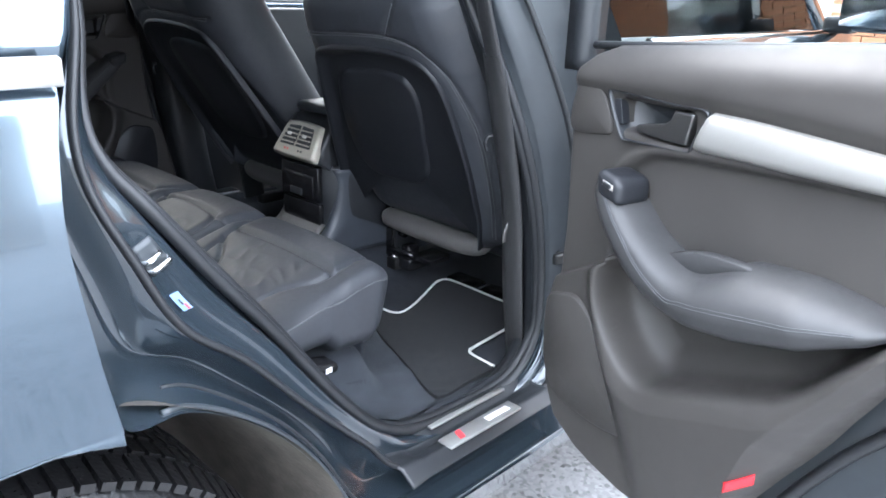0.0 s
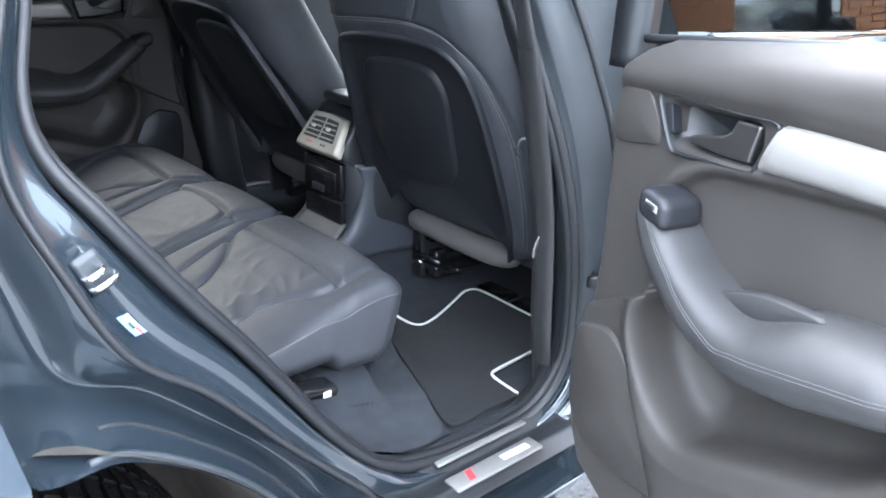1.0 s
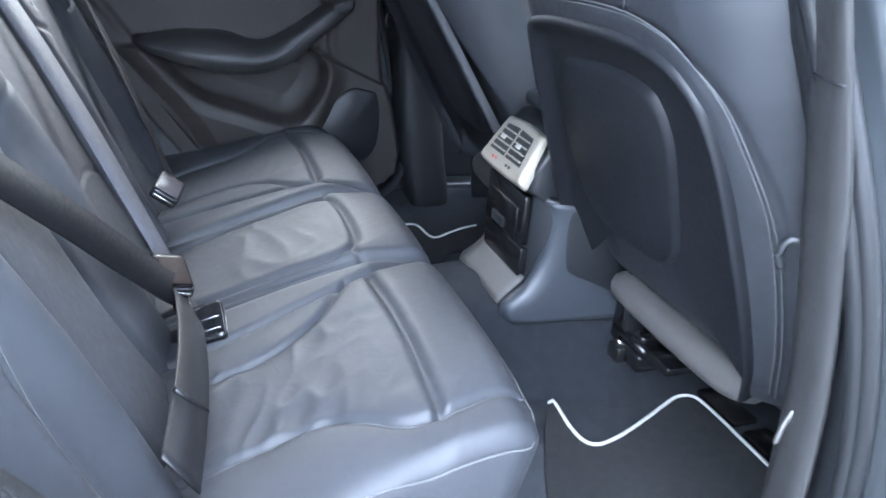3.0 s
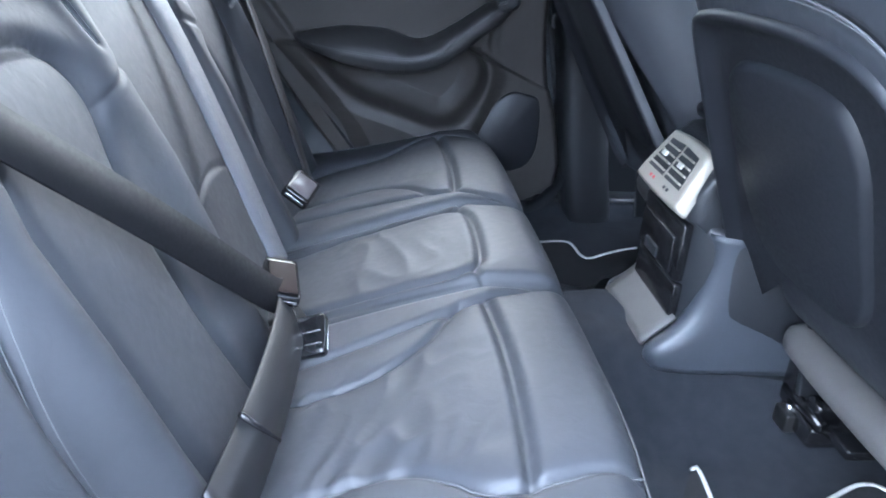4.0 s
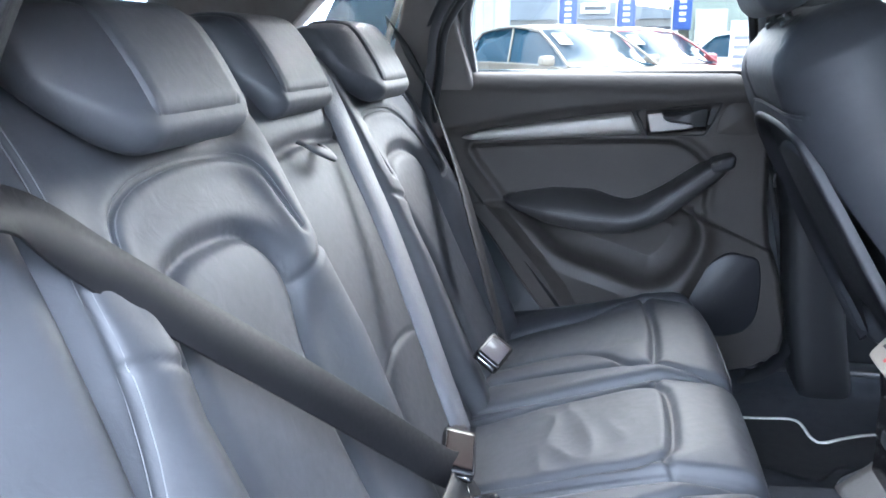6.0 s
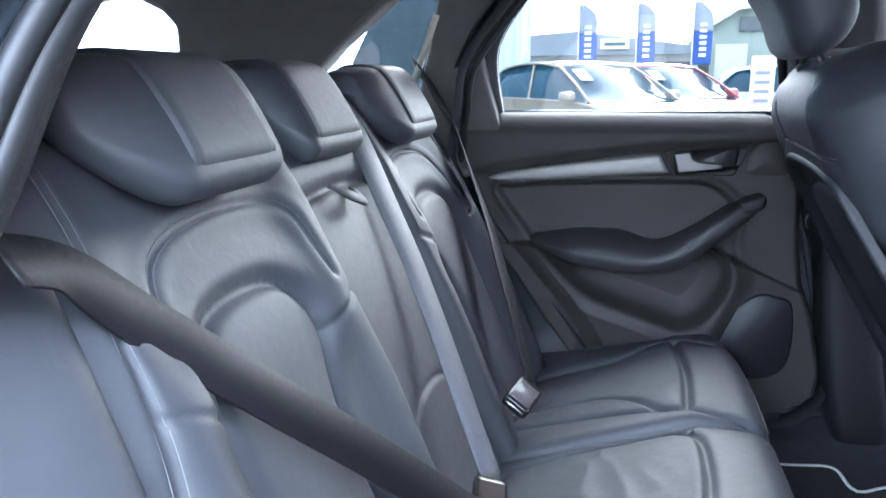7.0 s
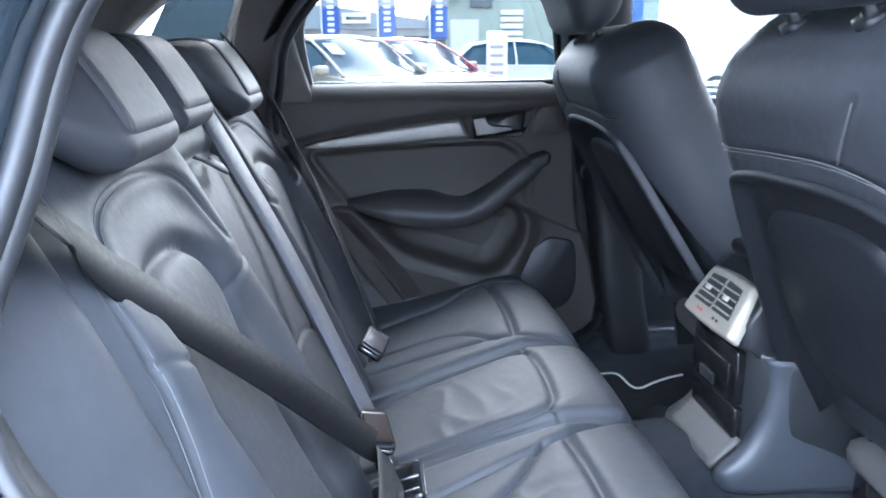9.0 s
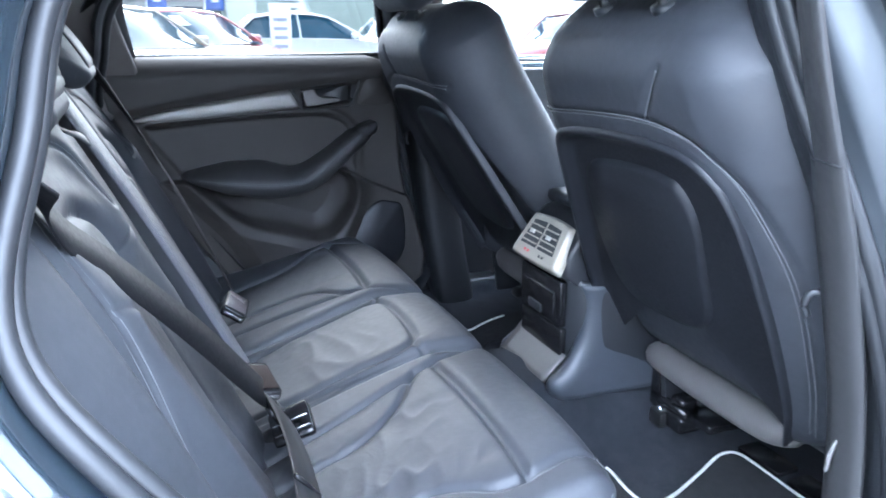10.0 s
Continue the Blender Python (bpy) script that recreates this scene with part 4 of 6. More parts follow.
    part("pocket_panel", np.stack(rr, 1).reshape(-1, 3), grid_faces(90, 5, closed_u=True), SHELL_PLASTIC, shell, "smooth raised pocket panel")
    # lower bar, brackets, hinge cover
    bar = smooth_line([at(0.262, 0.020, -0.045), at(0.290, 0.013, -0.028), at(0.34, 0.010, -0.018), at(0.50, 0.010, -0.018), at(0.628, 0.012, -0.024)], 30)
    ends = np.sqrt(np.clip(np.minimum(np.linspace(0, 1, 30), np.linspace(1, 0, 30)) / 0.08, 0.05, 1))
    part("lower_bar", *sweep(bar, ring(0.030, 16, 0.024), up=tuple(U), scales=np.stack([ends, ends], 1)), BAR_VINYL, seat, "padded lower edge in grey-brown vinyl")
    part("side_cover", *block(at(0.17, -0.05, -0.02), at(0.235, 0.09, -0.14), 0.02), BLACK_PLASTIC, seat)
    part("side_cover", *block(at(0.615, -0.06, -0.02), at(0.645, 0.07, -0.12), 0.012), BLACK_PLASTIC, seat)
    # cushion, with its rails, mostly hidden
    cv, cf = pillow((0.25, 0.245, 0.07), 0.05, (24, 24, 8))
    cv = cv + (1.66, yc, 0.655)
    part("cushion", mirror_y(cv) if mirror else cv, cf, LEATHER, seat)
    for yy in (0.275, 0.655):
        back = 1.385 if yy > 0.5 else 1.46
        rv, rf = block((back, yy - 0.018, 0.474), (1.95, yy + 0.018, 0.505), 0.004)
        rail = part("rail", mirror_y(rv) if mirror else rv, rf, STEEL, seat, "black steel seat rail")
        bv, bf = sweep([(back + 0.012, yy, 0.50), (back + 0.012, yy, 0.513)], ring(0.006, 8), up=(1, 0, 0))
        part("bolt", mirror_y(bv) if mirror else bv, bf, CHROME, rail)
        lv, lf = prism([(1.405, 0.50), (1.48, 0.50), (1.465, 0.57), (1.425, 0.660), (1.385, 0.655), (1.395, 0.57)], yy - 0.006, yy + 0.006, lambda a, b, d: (a, d, b))
        part("bracket", mirror_y(lv) if mirror else lv, lf, RUBBER, seat, smooth=False, bevel=0.003)
        if yy > 0.5:
            bits = [block((1.398, yy - 0.058, 0.478), (1.470, yy + 0.028, 0.512), 0.006), block((1.405, yy - 0.048, 0.510), (1.445, yy - 0.014, 0.545), 0.008), block((1.412, yy - 0.118, 0.508), (1.490, yy - 0.050, 0.526), 0.004),
                    block((1.400, yy + 0.012, 0.500), (1.430, yy + 0.040, 0.580), 0.005), sweep([(1.404, yy - 0.066, 0.524), (1.404, yy + 0.030, 0.524)], ring(0.009, 12), up=(1, 0, 0)), sweep([(1.415, yy + 0.014, 0.575), (1.415, yy - 0.022, 0.575)], ring(0.013, 12), up=(1, 0, 0))]
            mv, mf = join(*bits)
            part("seat_motor", mirror_y(mv) if mirror else mv, mf, GLOSS_BLACK, seat, "black seat adjuster mechanism")
    for ya, yb in ((0.475, 0.575), (0.335, 0.455)):
        sv, sf = block((1.520, ya, floor_height(1.55, 0.45) - 0.002), (1.572, yb, floor_height(1.55, 0.45) + 0.010), 0.004)
        part("rail_cover", mirror_y(sv) if mirror else sv, sf, GLOSS_BLACK, seat, "glossy black rail cover")
    if not mirror:
        lv, lf = sweep(smooth_line([(1.226, 0.138, 0.784), (1.212, 0.137, 0.766), (1.206, 0.138, 0.748), (1.207, 0.140, 0.730)], 20), flat_profile(0.008, 0.004), up=(0, 1, 0))
        part("side_loop", lv, lf, GREY_PLASTIC, seat, "pale plastic side loop")
    # head restraint on two posts
    hv, hf = pillow((0.145, 0.095, 0.055), (0.06, 0.05, 0.05), (30, 24, 16))
    y, s, n = hv.T
    hp = at(yc + y, s + 0.828, n - 0.075 - 0.02 * np.cos(np.clip(s / 0.095, -1, 1) * 1.5))
    part("head_restraint", hp, hf, LEATHER, seat, "black leather head restraint")
    for dy in (-0.06, 0.06):
        part("post", *sweep([at(yc + dy, 0.70, -0.07), at(yc + dy, 0.80, -0.07)], ring(0.007, 10), up=(0, 1, 0)), CHROME, seat, "chrome post")
        part("post_collar", *sweep([at(yc + dy, 0.708, -0.07), at(yc + dy, 0.722, -0.07)], ring(0.016, 12), up=(0, 1, 0)), BLACK_PLASTIC, seat)
    return seat


front_seat("front_seat", False, "black leather front seat with hard plastic back shell")
front_seat("front_seat", True, "black leather front seat beyond the centre console")

# ---- centre console with air vents ----
console = thing("centre_console", (1.3, C - 0.01, 0.55), "dark plastic centre console with silver-framed rear air vents", "console")
VC = 0.832


def lofted(sections):
    """Rounded rectangular sections: (x, half width, z low, z high, corner)."""
    rings = []
    for x, hw, zl, zh, r in sections:
        pts = []
        for cx, cz, a0 in ((hw - r, zh - r, 0), (-hw + r, zh - r, 90), (-hw + 0.004, zl + 0.004, 180), (hw - 0.004, zl + 0.004, 270)):
            rr = r if a0 < 180 else 0.004
            for a in np.linspace(a0, a0 + 90, 6):
                pts.append((x, VC + cx + rr * math.cos(radians(a)), cz + rr * math.sin(radians(a))))
        rings.append(pts)
    m = len(rings[0])
    return np.array(rings).reshape(-1, 3), grid_faces(len(rings), m, closed_v=True) + [tuple(range(m)), tuple(range((len(rings) - 1) * m, len(rings) * m))]


part("head", *lofted([(1.224, 0.082, 0.762, 0.795, 0.012), (1.240, 0.088, 0.755, 0.822, 0.018), (1.256, 0.090, 0.740, 0.850, 0.022), (1.274, 0.091, 0.735, 0.868, 0.024), (1.31, 0.092, 0.73, 0.872, 0.024), (1.42, 0.094, 0.72, 0.87, 0.024), (1.7, 0.095, 0.70, 0.87, 0.024)]), BLACK_PLASTIC, console, "soft black console head")
part("lower_body", *lofted([(1.232, 0.066, 0.60, 0.752, 0.01), (1.245, 0.078, 0.585, 0.760, 0.012), (1.262, 0.100, 0.56, 0.756, 0.014), (1.30, 0.118, 0.52, 0.75, 0.02), (1.45, 0.130, 0.48, 0.74, 0.02), (1.8, 0.14, 0.46, 0.74, 0.02)]), BLACK_PLASTIC, console, "blue-black lower console")
part("armrest_lid", *block((1.27, VC - 0.075, 0.874), (1.55, VC + 0.075, 0.90), 0.012), LEATHER, console, "black leather armrest lid")
# flared side wings, foot plate between them
for sgn in (-1, 1):
    rows = []
    for z in np.linspace(0.530, 0.748, 24):
        xw = np.interp(z, [0.53, 0.548, 0.565, 0.592, 0.62, 0.65, 0.70, 0.72, 0.748], [1.200, 1.190, 1.192, 1.228, 1.246, 1.257, 1.264, 1.263, 1.256])
        low = np.clip((0.62 - z) / 0.09, 0, 1)
        hw = 0.098 + 0.006 * low
        ring_ = [(1.34, hw - 0.020), (xw + 0.016, hw - 0.018), (xw + 0.004, hw - 0.013), (xw, hw - 0.004), (xw + 0.004, hw + 0.006), (xw + 0.016, hw + 0.014), (xw + 0.05, hw + 0.020), (1.42, hw + 0.026), (1.75, hw + 0.03), (1.75, hw - 0.02)]
        rows.append([(x, VC + sgn * w, z) for x, w in ring_])
    v = np.array(rows).reshape(-1, 3)
    part("side_wing", v, grid_faces(24, 10, closed_v=True) + [tuple(range(10)), tuple(range(23 * 10, 24 * 10))], CONSOLE, console, "flared lower console wing")
part("foot_pad", *surf(lambda U, V: (1.186 + 0.048 * V, VC + (U - 0.5) * 0.178, 0.562 + 0.046 * V), np.linspace(0, 1, 10), np.linspace(0, 1, 6)), BAR_VINYL, console, "pale grey foot plate", solid=0.006)
# vent panel on the slanted rear face
VO, VA, VB = np.array([1.2045, VC, 0.779]), np.array([0.0, -1.0, 0.0]), np.array([0.50, 0.0, 0.866])
VN = np.cross(VA, VB)
if VN[0] > 0:
    VN = -VN


def on_vent(a, b, n=0.0):
    return VO + a * VA + b * VB + n * VN


def vent_poly(pts, n0, n1):
    o = [on_vent(a, b, n0) for a, b in pts] + [on_vent(a, b, n1) for a, b in pts]
    n = len(pts)
    return o, [tuple(range(n)), tuple(range(n, 2 * n))] + [(i, (i + 1) % n, n + (i + 1) % n, n + i) for i in range(n)]


panel_o = smooth_line([(-0.080, 0.002), (-0.079, 0.010), (-0.066, 0.075), (-0.056, 0.083), (0.0, 0.087), (0.056, 0.083), (0.066, 0.075), (0.079, 0.010), (0.080, 0.002), (0.073, -0.003), (0.0, -0.005), (-0.073, -0.003)], 72, closed=True)
pc = panel_o.mean(0)
rr = [np.array([on_vent(a, b, h) for a, b in pc + (panel_o - pc) * w]) for w, h in ((1.10, -0.016), (1.07, -0.006), (1.02, 0.001), (0.97, 0.004), (0.90, 0.004), (0.02, 0.004))]
vent_panel = part("vent_panel", np.stack(rr, 1).reshape(-1, 3), grid_faces(72, 6, closed_u=True), VENT_SATIN, console, "satin silver vent surround")
for sgn in (-1, 1):
    well = [(sgn * 0.0035, 0.020), (sgn * 0.062, 0.020), (sgn * 0.050, 0.072), (sgn * 0.0035, 0.075)]
    part("vent_well", *vent_poly(well, 0.0035, 0.0048), BLACK_PLASTIC, vent_panel, smooth=False)
    for k in range(4):
        b = 0.026 + k * 0.0118
        w = 0.060 - (b - 0.020) * 0.23
        part("slat", *vent_poly([(sgn * 0.0045, b), (sgn * w, b), (sgn * (w - 0.0006), b + 0.0030), (sgn * 0.0045, b + 0.0030)], 0.0048, 0.0085), VENT_SATIN, vent_panel, smooth=False)
    part("slider", *vent_poly([(sgn * 0.024, 0.044), (sgn * 0.038, 0.044), (sgn * 0.037, 0.052), (sgn * 0.024, 0.052)], 0.008, 0.012), SATIN, vent_panel, smooth=False, bevel=0.001)
    for k in range(2):
        a0 = sgn * (0.022 + 0.012 * k)
        part("pictogram", *vent_poly([(a0 - 0.003, 0.007), (a0 + 0.003, 0.007), (a0 + 0.003, 0.012), (a0 - 0.003, 0.012)], 0.004, 0.0046), BLACK_PLASTIC if sgn > 0 else RED_PRINT, vent_panel, smooth=False)
# socket panel below, in two parts
part("socket_panel", *block((1.222, VC - 0.078, 0.660), (1.240, VC + 0.078, 0.752), 0.005), GLOSS_BLACK, console, "gloss black socket panel")
part("socket_lid", *block((1.217, VC - 0.062, 0.668), (1.224, VC + 0.062, 0.728), 0.004), GLOSS_BLACK, console)
part("lid_catch", *block((1.214, VC - 0.020, 0.672), (1.219, VC + 0.030, 0.690), 0.002), BLACK_PLASTIC, console)
part("lower_panel", *block((1.226, VC - 0.078, 0.602), (1.242, VC + 0.078, 0.656), 0.004), GLOSS_BLACK, console)

# ---- mats ----
def floor_mat(mirror, label):
    o = smooth_line([(1.050, 0.150), (1.14, 0.150), (1.214, 0.150), (1.224, 0.165), (1.227, 0.205), (1.232, 0.230), (1.250, 0.241), (1.345, 0.250), (1.445, 0.259), (1.490, 0.268), (1.500, 0.31), (1.503, 0.42), (1.505, 0.525), (1.498, 0.556), (1.478, 0.563), (1.453, 0.557), (1.392, 0.528), (1.33, 0.500), (1.295, 0.487), (1.262, 0.481), (1.245, 0.495), (1.241, 0.53), (1.240, 0.60), (1.16, 0.46), (1.10, 0.30)], 150, closed=True)
    if mirror:
        o = smooth_line([(1.00, 0.325), (1.08, 0.318), (1.154, 0.314), (1.225, 0.303), (1.246, 0.312), (1.252, 0.340), (1.255, 0.375), (1.270, 0.394), (1.319, 0.366), (1.383, 0.338), (1.50, 0.32), (1.52, 0.46), (1.45, 0.54), (1.30, 0.47), (1.23, 0.528), (1.14, 0.500), (1.00, 0.48)], 120, closed=True)
    zz = floor_height(o[:, 0] * 0 + 1.3, o[:, 1])
    v = np.concatenate([np.stack([o[:, 0], o[:, 1], zz + dz], 1) for dz in (0.001, 0.009)])
    n = len(o)
    faces = [(i, (i + 1) % n, n + (i + 1) % n, n + i) for i in range(n)] + [tuple(range(n, 2 * n))]
    mat = thing("floor_mat", (1.25, 0.38 if not mirror else 2 * C - 0.38, 0.445), label, "floor mat", "rear floor mats")
    part("mat", mirror_y(v) if mirror else v, faces, MAT_PILE, mat, smooth=False)
    e = np.stack([o[:, 0], o[:, 1], floor_height(o[:, 0] * 0 + 1.3, o[:, 1]) + 0.009], 1)
    k0 = int(np.argmin(np.hypot(o[:, 0] - 1.222, o[:, 1] - 0.160))) if not mirror else 0
    k1 = int(np.argmin(np.hypot(o[:, 0] - (1.240 if not mirror else 1.40), o[:, 1] - (0.598 if not mirror else 0.335))))
    ev, ef = sweep(e[k0:k1 + 1], ring(0.0035, 7))
    part("binding", mirror_y(ev) if mirror else ev, ef, MAT_EDGE, mat, "pale bound edge")


floor_mat(False, "charcoal carpet mat with a pale bound edge")
floor_mat(True, "charcoal carpet mat beyond the tunnel, pale edge")
# dusty patch of carpet between cushion and sill
def patch(U, V):
    y = 0.112 + 0.40 * V
    x = 0.78 + (1.05 + 0.555 * (y - 0.169) - 0.78) * U
    return x, y, floor_height(x, y) + 0.003


part("carpet_patch", *surf(patch, np.linspace(0, 1, 50), np.linspace(0, 1, 40)), CARPET_WORN, car, "dusty grey carpet beside the seat")

# ---- child seat anchor lever under the near cushion ----
lever = thing("seat_lever", (0.80, 0.25, 0.56), "black seat release lever with a white symbol", "lever")
lv_v, lv_f = pillow((0.055, 0.022, 0.011), 0.010, (14, 8, 6))
lv_v[:, 2] += -0.18 * np.clip(lv_v[:, 0], 0, 1) * 1.0
part("lever_grip", lv_v + (0.795, 0.222, 0.570), lv_f, GLOSS_BLACK, lever, "glossy black lever grip")
part("lever_arm", *block((0.76, 0.235, 0.556), (0.82, 0.30, 0.570), 0.004), BLACK_PLASTIC, lever)
part("symbol", *block((0.818, 0.1985, 0.559), (0.832, 0.2015, 0.569), 0.001), WHITE_PRINT, lever)


# ---- rear doors ----
PHI, LEAN_UP = radians(75.84), radians(4.91)
HINGE = np.array([1.2388, 0.0049])


def far_place(a, z, d):
    return np.stack(np.broadcast_arrays(a, 1.54 - np.asarray(d, float), z), -1)


def near_place(a, z, d):
    a, z, d = np.broadcast_arrays(np.asarray(a, float), np.asarray(z, float), np.asarray(d, float))
    # tail lifts a little as the door swings out
    s, h = 1.249 - a, z - 1.0
    s0 = 0.25
    dx = -(s0 + (s - s0) * math.cos(LEAN_UP) - h * math.sin(LEAN_UP))
    z = 1.0 + (s - s0) * math.sin(LEAN_UP) + h * math.cos(LEAN_UP) - 0.004
    dy = 0.118 + d
    return np.stack([HINGE[0] + math.cos(PHI) * dx - math.sin(PHI) * dy, HINGE[1] + math.sin(PHI) * dx + math.cos(PHI) * dy, z], -1)


REAR_EDGE = np.array([(0.36, 0.895), (0.50, 0.818), (0.56, 0.778), (0.60, 0.751), (0.64, 0.722), (0.681, 0.693), (0.722, 0.667), (0.774, 0.632), (0.82, 0.592), (0.862, 0.548), (0.95, 0.478), (1.02, 0.445), (1.09, 0.430), (1.20, 0.43)])
CREST = np.array([(0.45, 0.84), (0.589, 0.792), (0.628, 0.776), (0.665, 0.757), (0.697, 0.733), (0.733, 0.704), (0.764, 0.676), (0.795, 0.651), (0.823, 0.627), (0.86, 0.590)])      # height, place of the lower ridge
FRONT_EDGE = np.array([(0.44, 0.96), (0.460, 1.00), (0.478, 1.08), (0.490, 1.116), (0.523, 1.170), (0.579, 1.193), (0.704, 1.199), (0.772, 1.176), (0.852, 1.166), (1.0, 1.161), (1.07, 1.153), (1.105, 1.143), (1.125, 1.120), (1.136, 1.09), (1.2, 1.08)])
# the pocket's mouth: along its lip from the rear, up its front, and back behind the armrest
POCKET = smooth_line([(0.600, 0.858), (0.627, 0.838), (0.668, 0.800), (0.715, 0.754), (0.765, 0.724), (0.838, 0.700), (0.903, 0.678), (0.939, 0.669), (0.972, 0.679), (1.003, 0.708), (1.030, 0.752), (1.038, 0.795), (1.024, 0.828), (0.985, 0.850), (0.90, 0.858), (0.80, 0.862), (0.70, 0.866), (0.63, 0.868)], 160, closed=True)
FACET = smooth_line([(0.50, 0.715), (0.616, 0.712), (0.70, 0.708), (0.735, 0.703), (0.81, 0.694), (0.922, 0.664), (0.99, 0.650), (1.05, 0.64)], 90)
INSERT = smooth_line([(0.532, 0.966), (0.560, 0.973), (0.626, 0.979), (0.704, 0.984), (0.783, 0.987), (0.88, 0.990), (0.955, 0.990), (0.985, 0.986), (1.008, 0.975), (1.030, 0.957), (1.045, 0.93), (1.046, 0.86), (1.03, 0.82), (0.80, 0.80), (0.65, 0.80), (0.612, 0.851), (0.570, 0.908)], 160, closed=True)


def in_loop(P, loop):
    """Signed distance from a closed outline, positive inside."""
    inside = np.zeros(len(P), bool)
    closed = np.concatenate([loop, loop[:1]])
    for (a, b), (c, d) in zip(closed[:-1], closed[1:]):
        cross = (b > P[:, 1]) != (d > P[:, 1])
        inside ^= cross & (P[:, 0] < (c - a) * (P[:, 1] - b) / (d - b if abs(d - b) > 1e-9 else 1e-9) + a)
    return np.where(inside, 1.0, -1.0) * line_distance(P, closed)


def step(x, soft):
    return 1 / (1 + np.exp(-np.clip(x / soft, -60, 60)))


def joint_z(a):
    return 0.834 - 0.45 * (a - 1.028)


def door_relief(a, z):
    """How far the trim stands out of the door's plane."""
    shape = np.shape(a)
    a, z = np.ravel(a).astype(float), np.ravel(z).astype(float)
    P = np.stack([a, z], 1)
    ins, pocket = in_loop(P, INSERT), in_loop(P, POCKET)
    facet = np.interp(a, FACET[:, 0], FACET[:, 1])
    crest = np.interp(a, [0.45, 0.55, 0.665, 0.776, 0.90, 1.2], [1.000, 1.020, 1.040, 1.056, 1.068, 1.086])
    d = 0.012 * step(z - crest, 0.0045) - 0.040 * np.clip((z - 1.085) / 0.055, 0, 1) ** 2.2
    d = d + 0.007 * np.exp(-((ins + 0.011) / 0.009) ** 2) * step(z - 0.90, 0.03)
    d = d - 0.011 * step(ins, 0.0018)
    d = d - 0.034 * box_blend(a, 0.918, 1.042, 0.002) * box_blend(z - 0.10 * (a - 0.97), 1.016, 1.056, 0.002)
    out = np.maximum(-pocket, 0)
    low = np.where(a < 1.028, step(0.842 - z, 0.0016), step(joint_z(a) - z, 0.0014)) * step(-pocket, 0.0026)
    wall = 0.036 + 0.014 * np.clip(out / 0.035, 0, 1) - 0.034 * np.clip((facet - z) / 0.22, 0, 1) - 0.042 * np.clip((np.interp(z, CREST[:, 0], CREST[:, 1]) - a) / 0.052, 0, 1)
    fore = 0.012 + 0.034 * np.exp(-(out / 0.030) ** 2)
    mix = step(a - 1.035 + 0.35 * np.clip(0.70 - z, 0, 1), 0.012)
    mouth = step(pocket, 0.0030) * step(0.862 - z, 0.004)
    d = d * (1 - low) * (1 - 0.7 * mouth) + low * (wall * (1 - mix) + fore * mix) - 0.048 * mouth * np.clip(pocket / 0.05, 0, 1) ** 0.4
    d = d - 0.006 * np.exp(-((z - joint_z(a)) / 0.0022) ** 2) * step(a - 1.030, 0.002)
    d = d - 0.005 * np.exp(-((z - 0.842) / 0.0018) ** 2) * step(0.622 - a, 0.002)
    return d.reshape(shape)


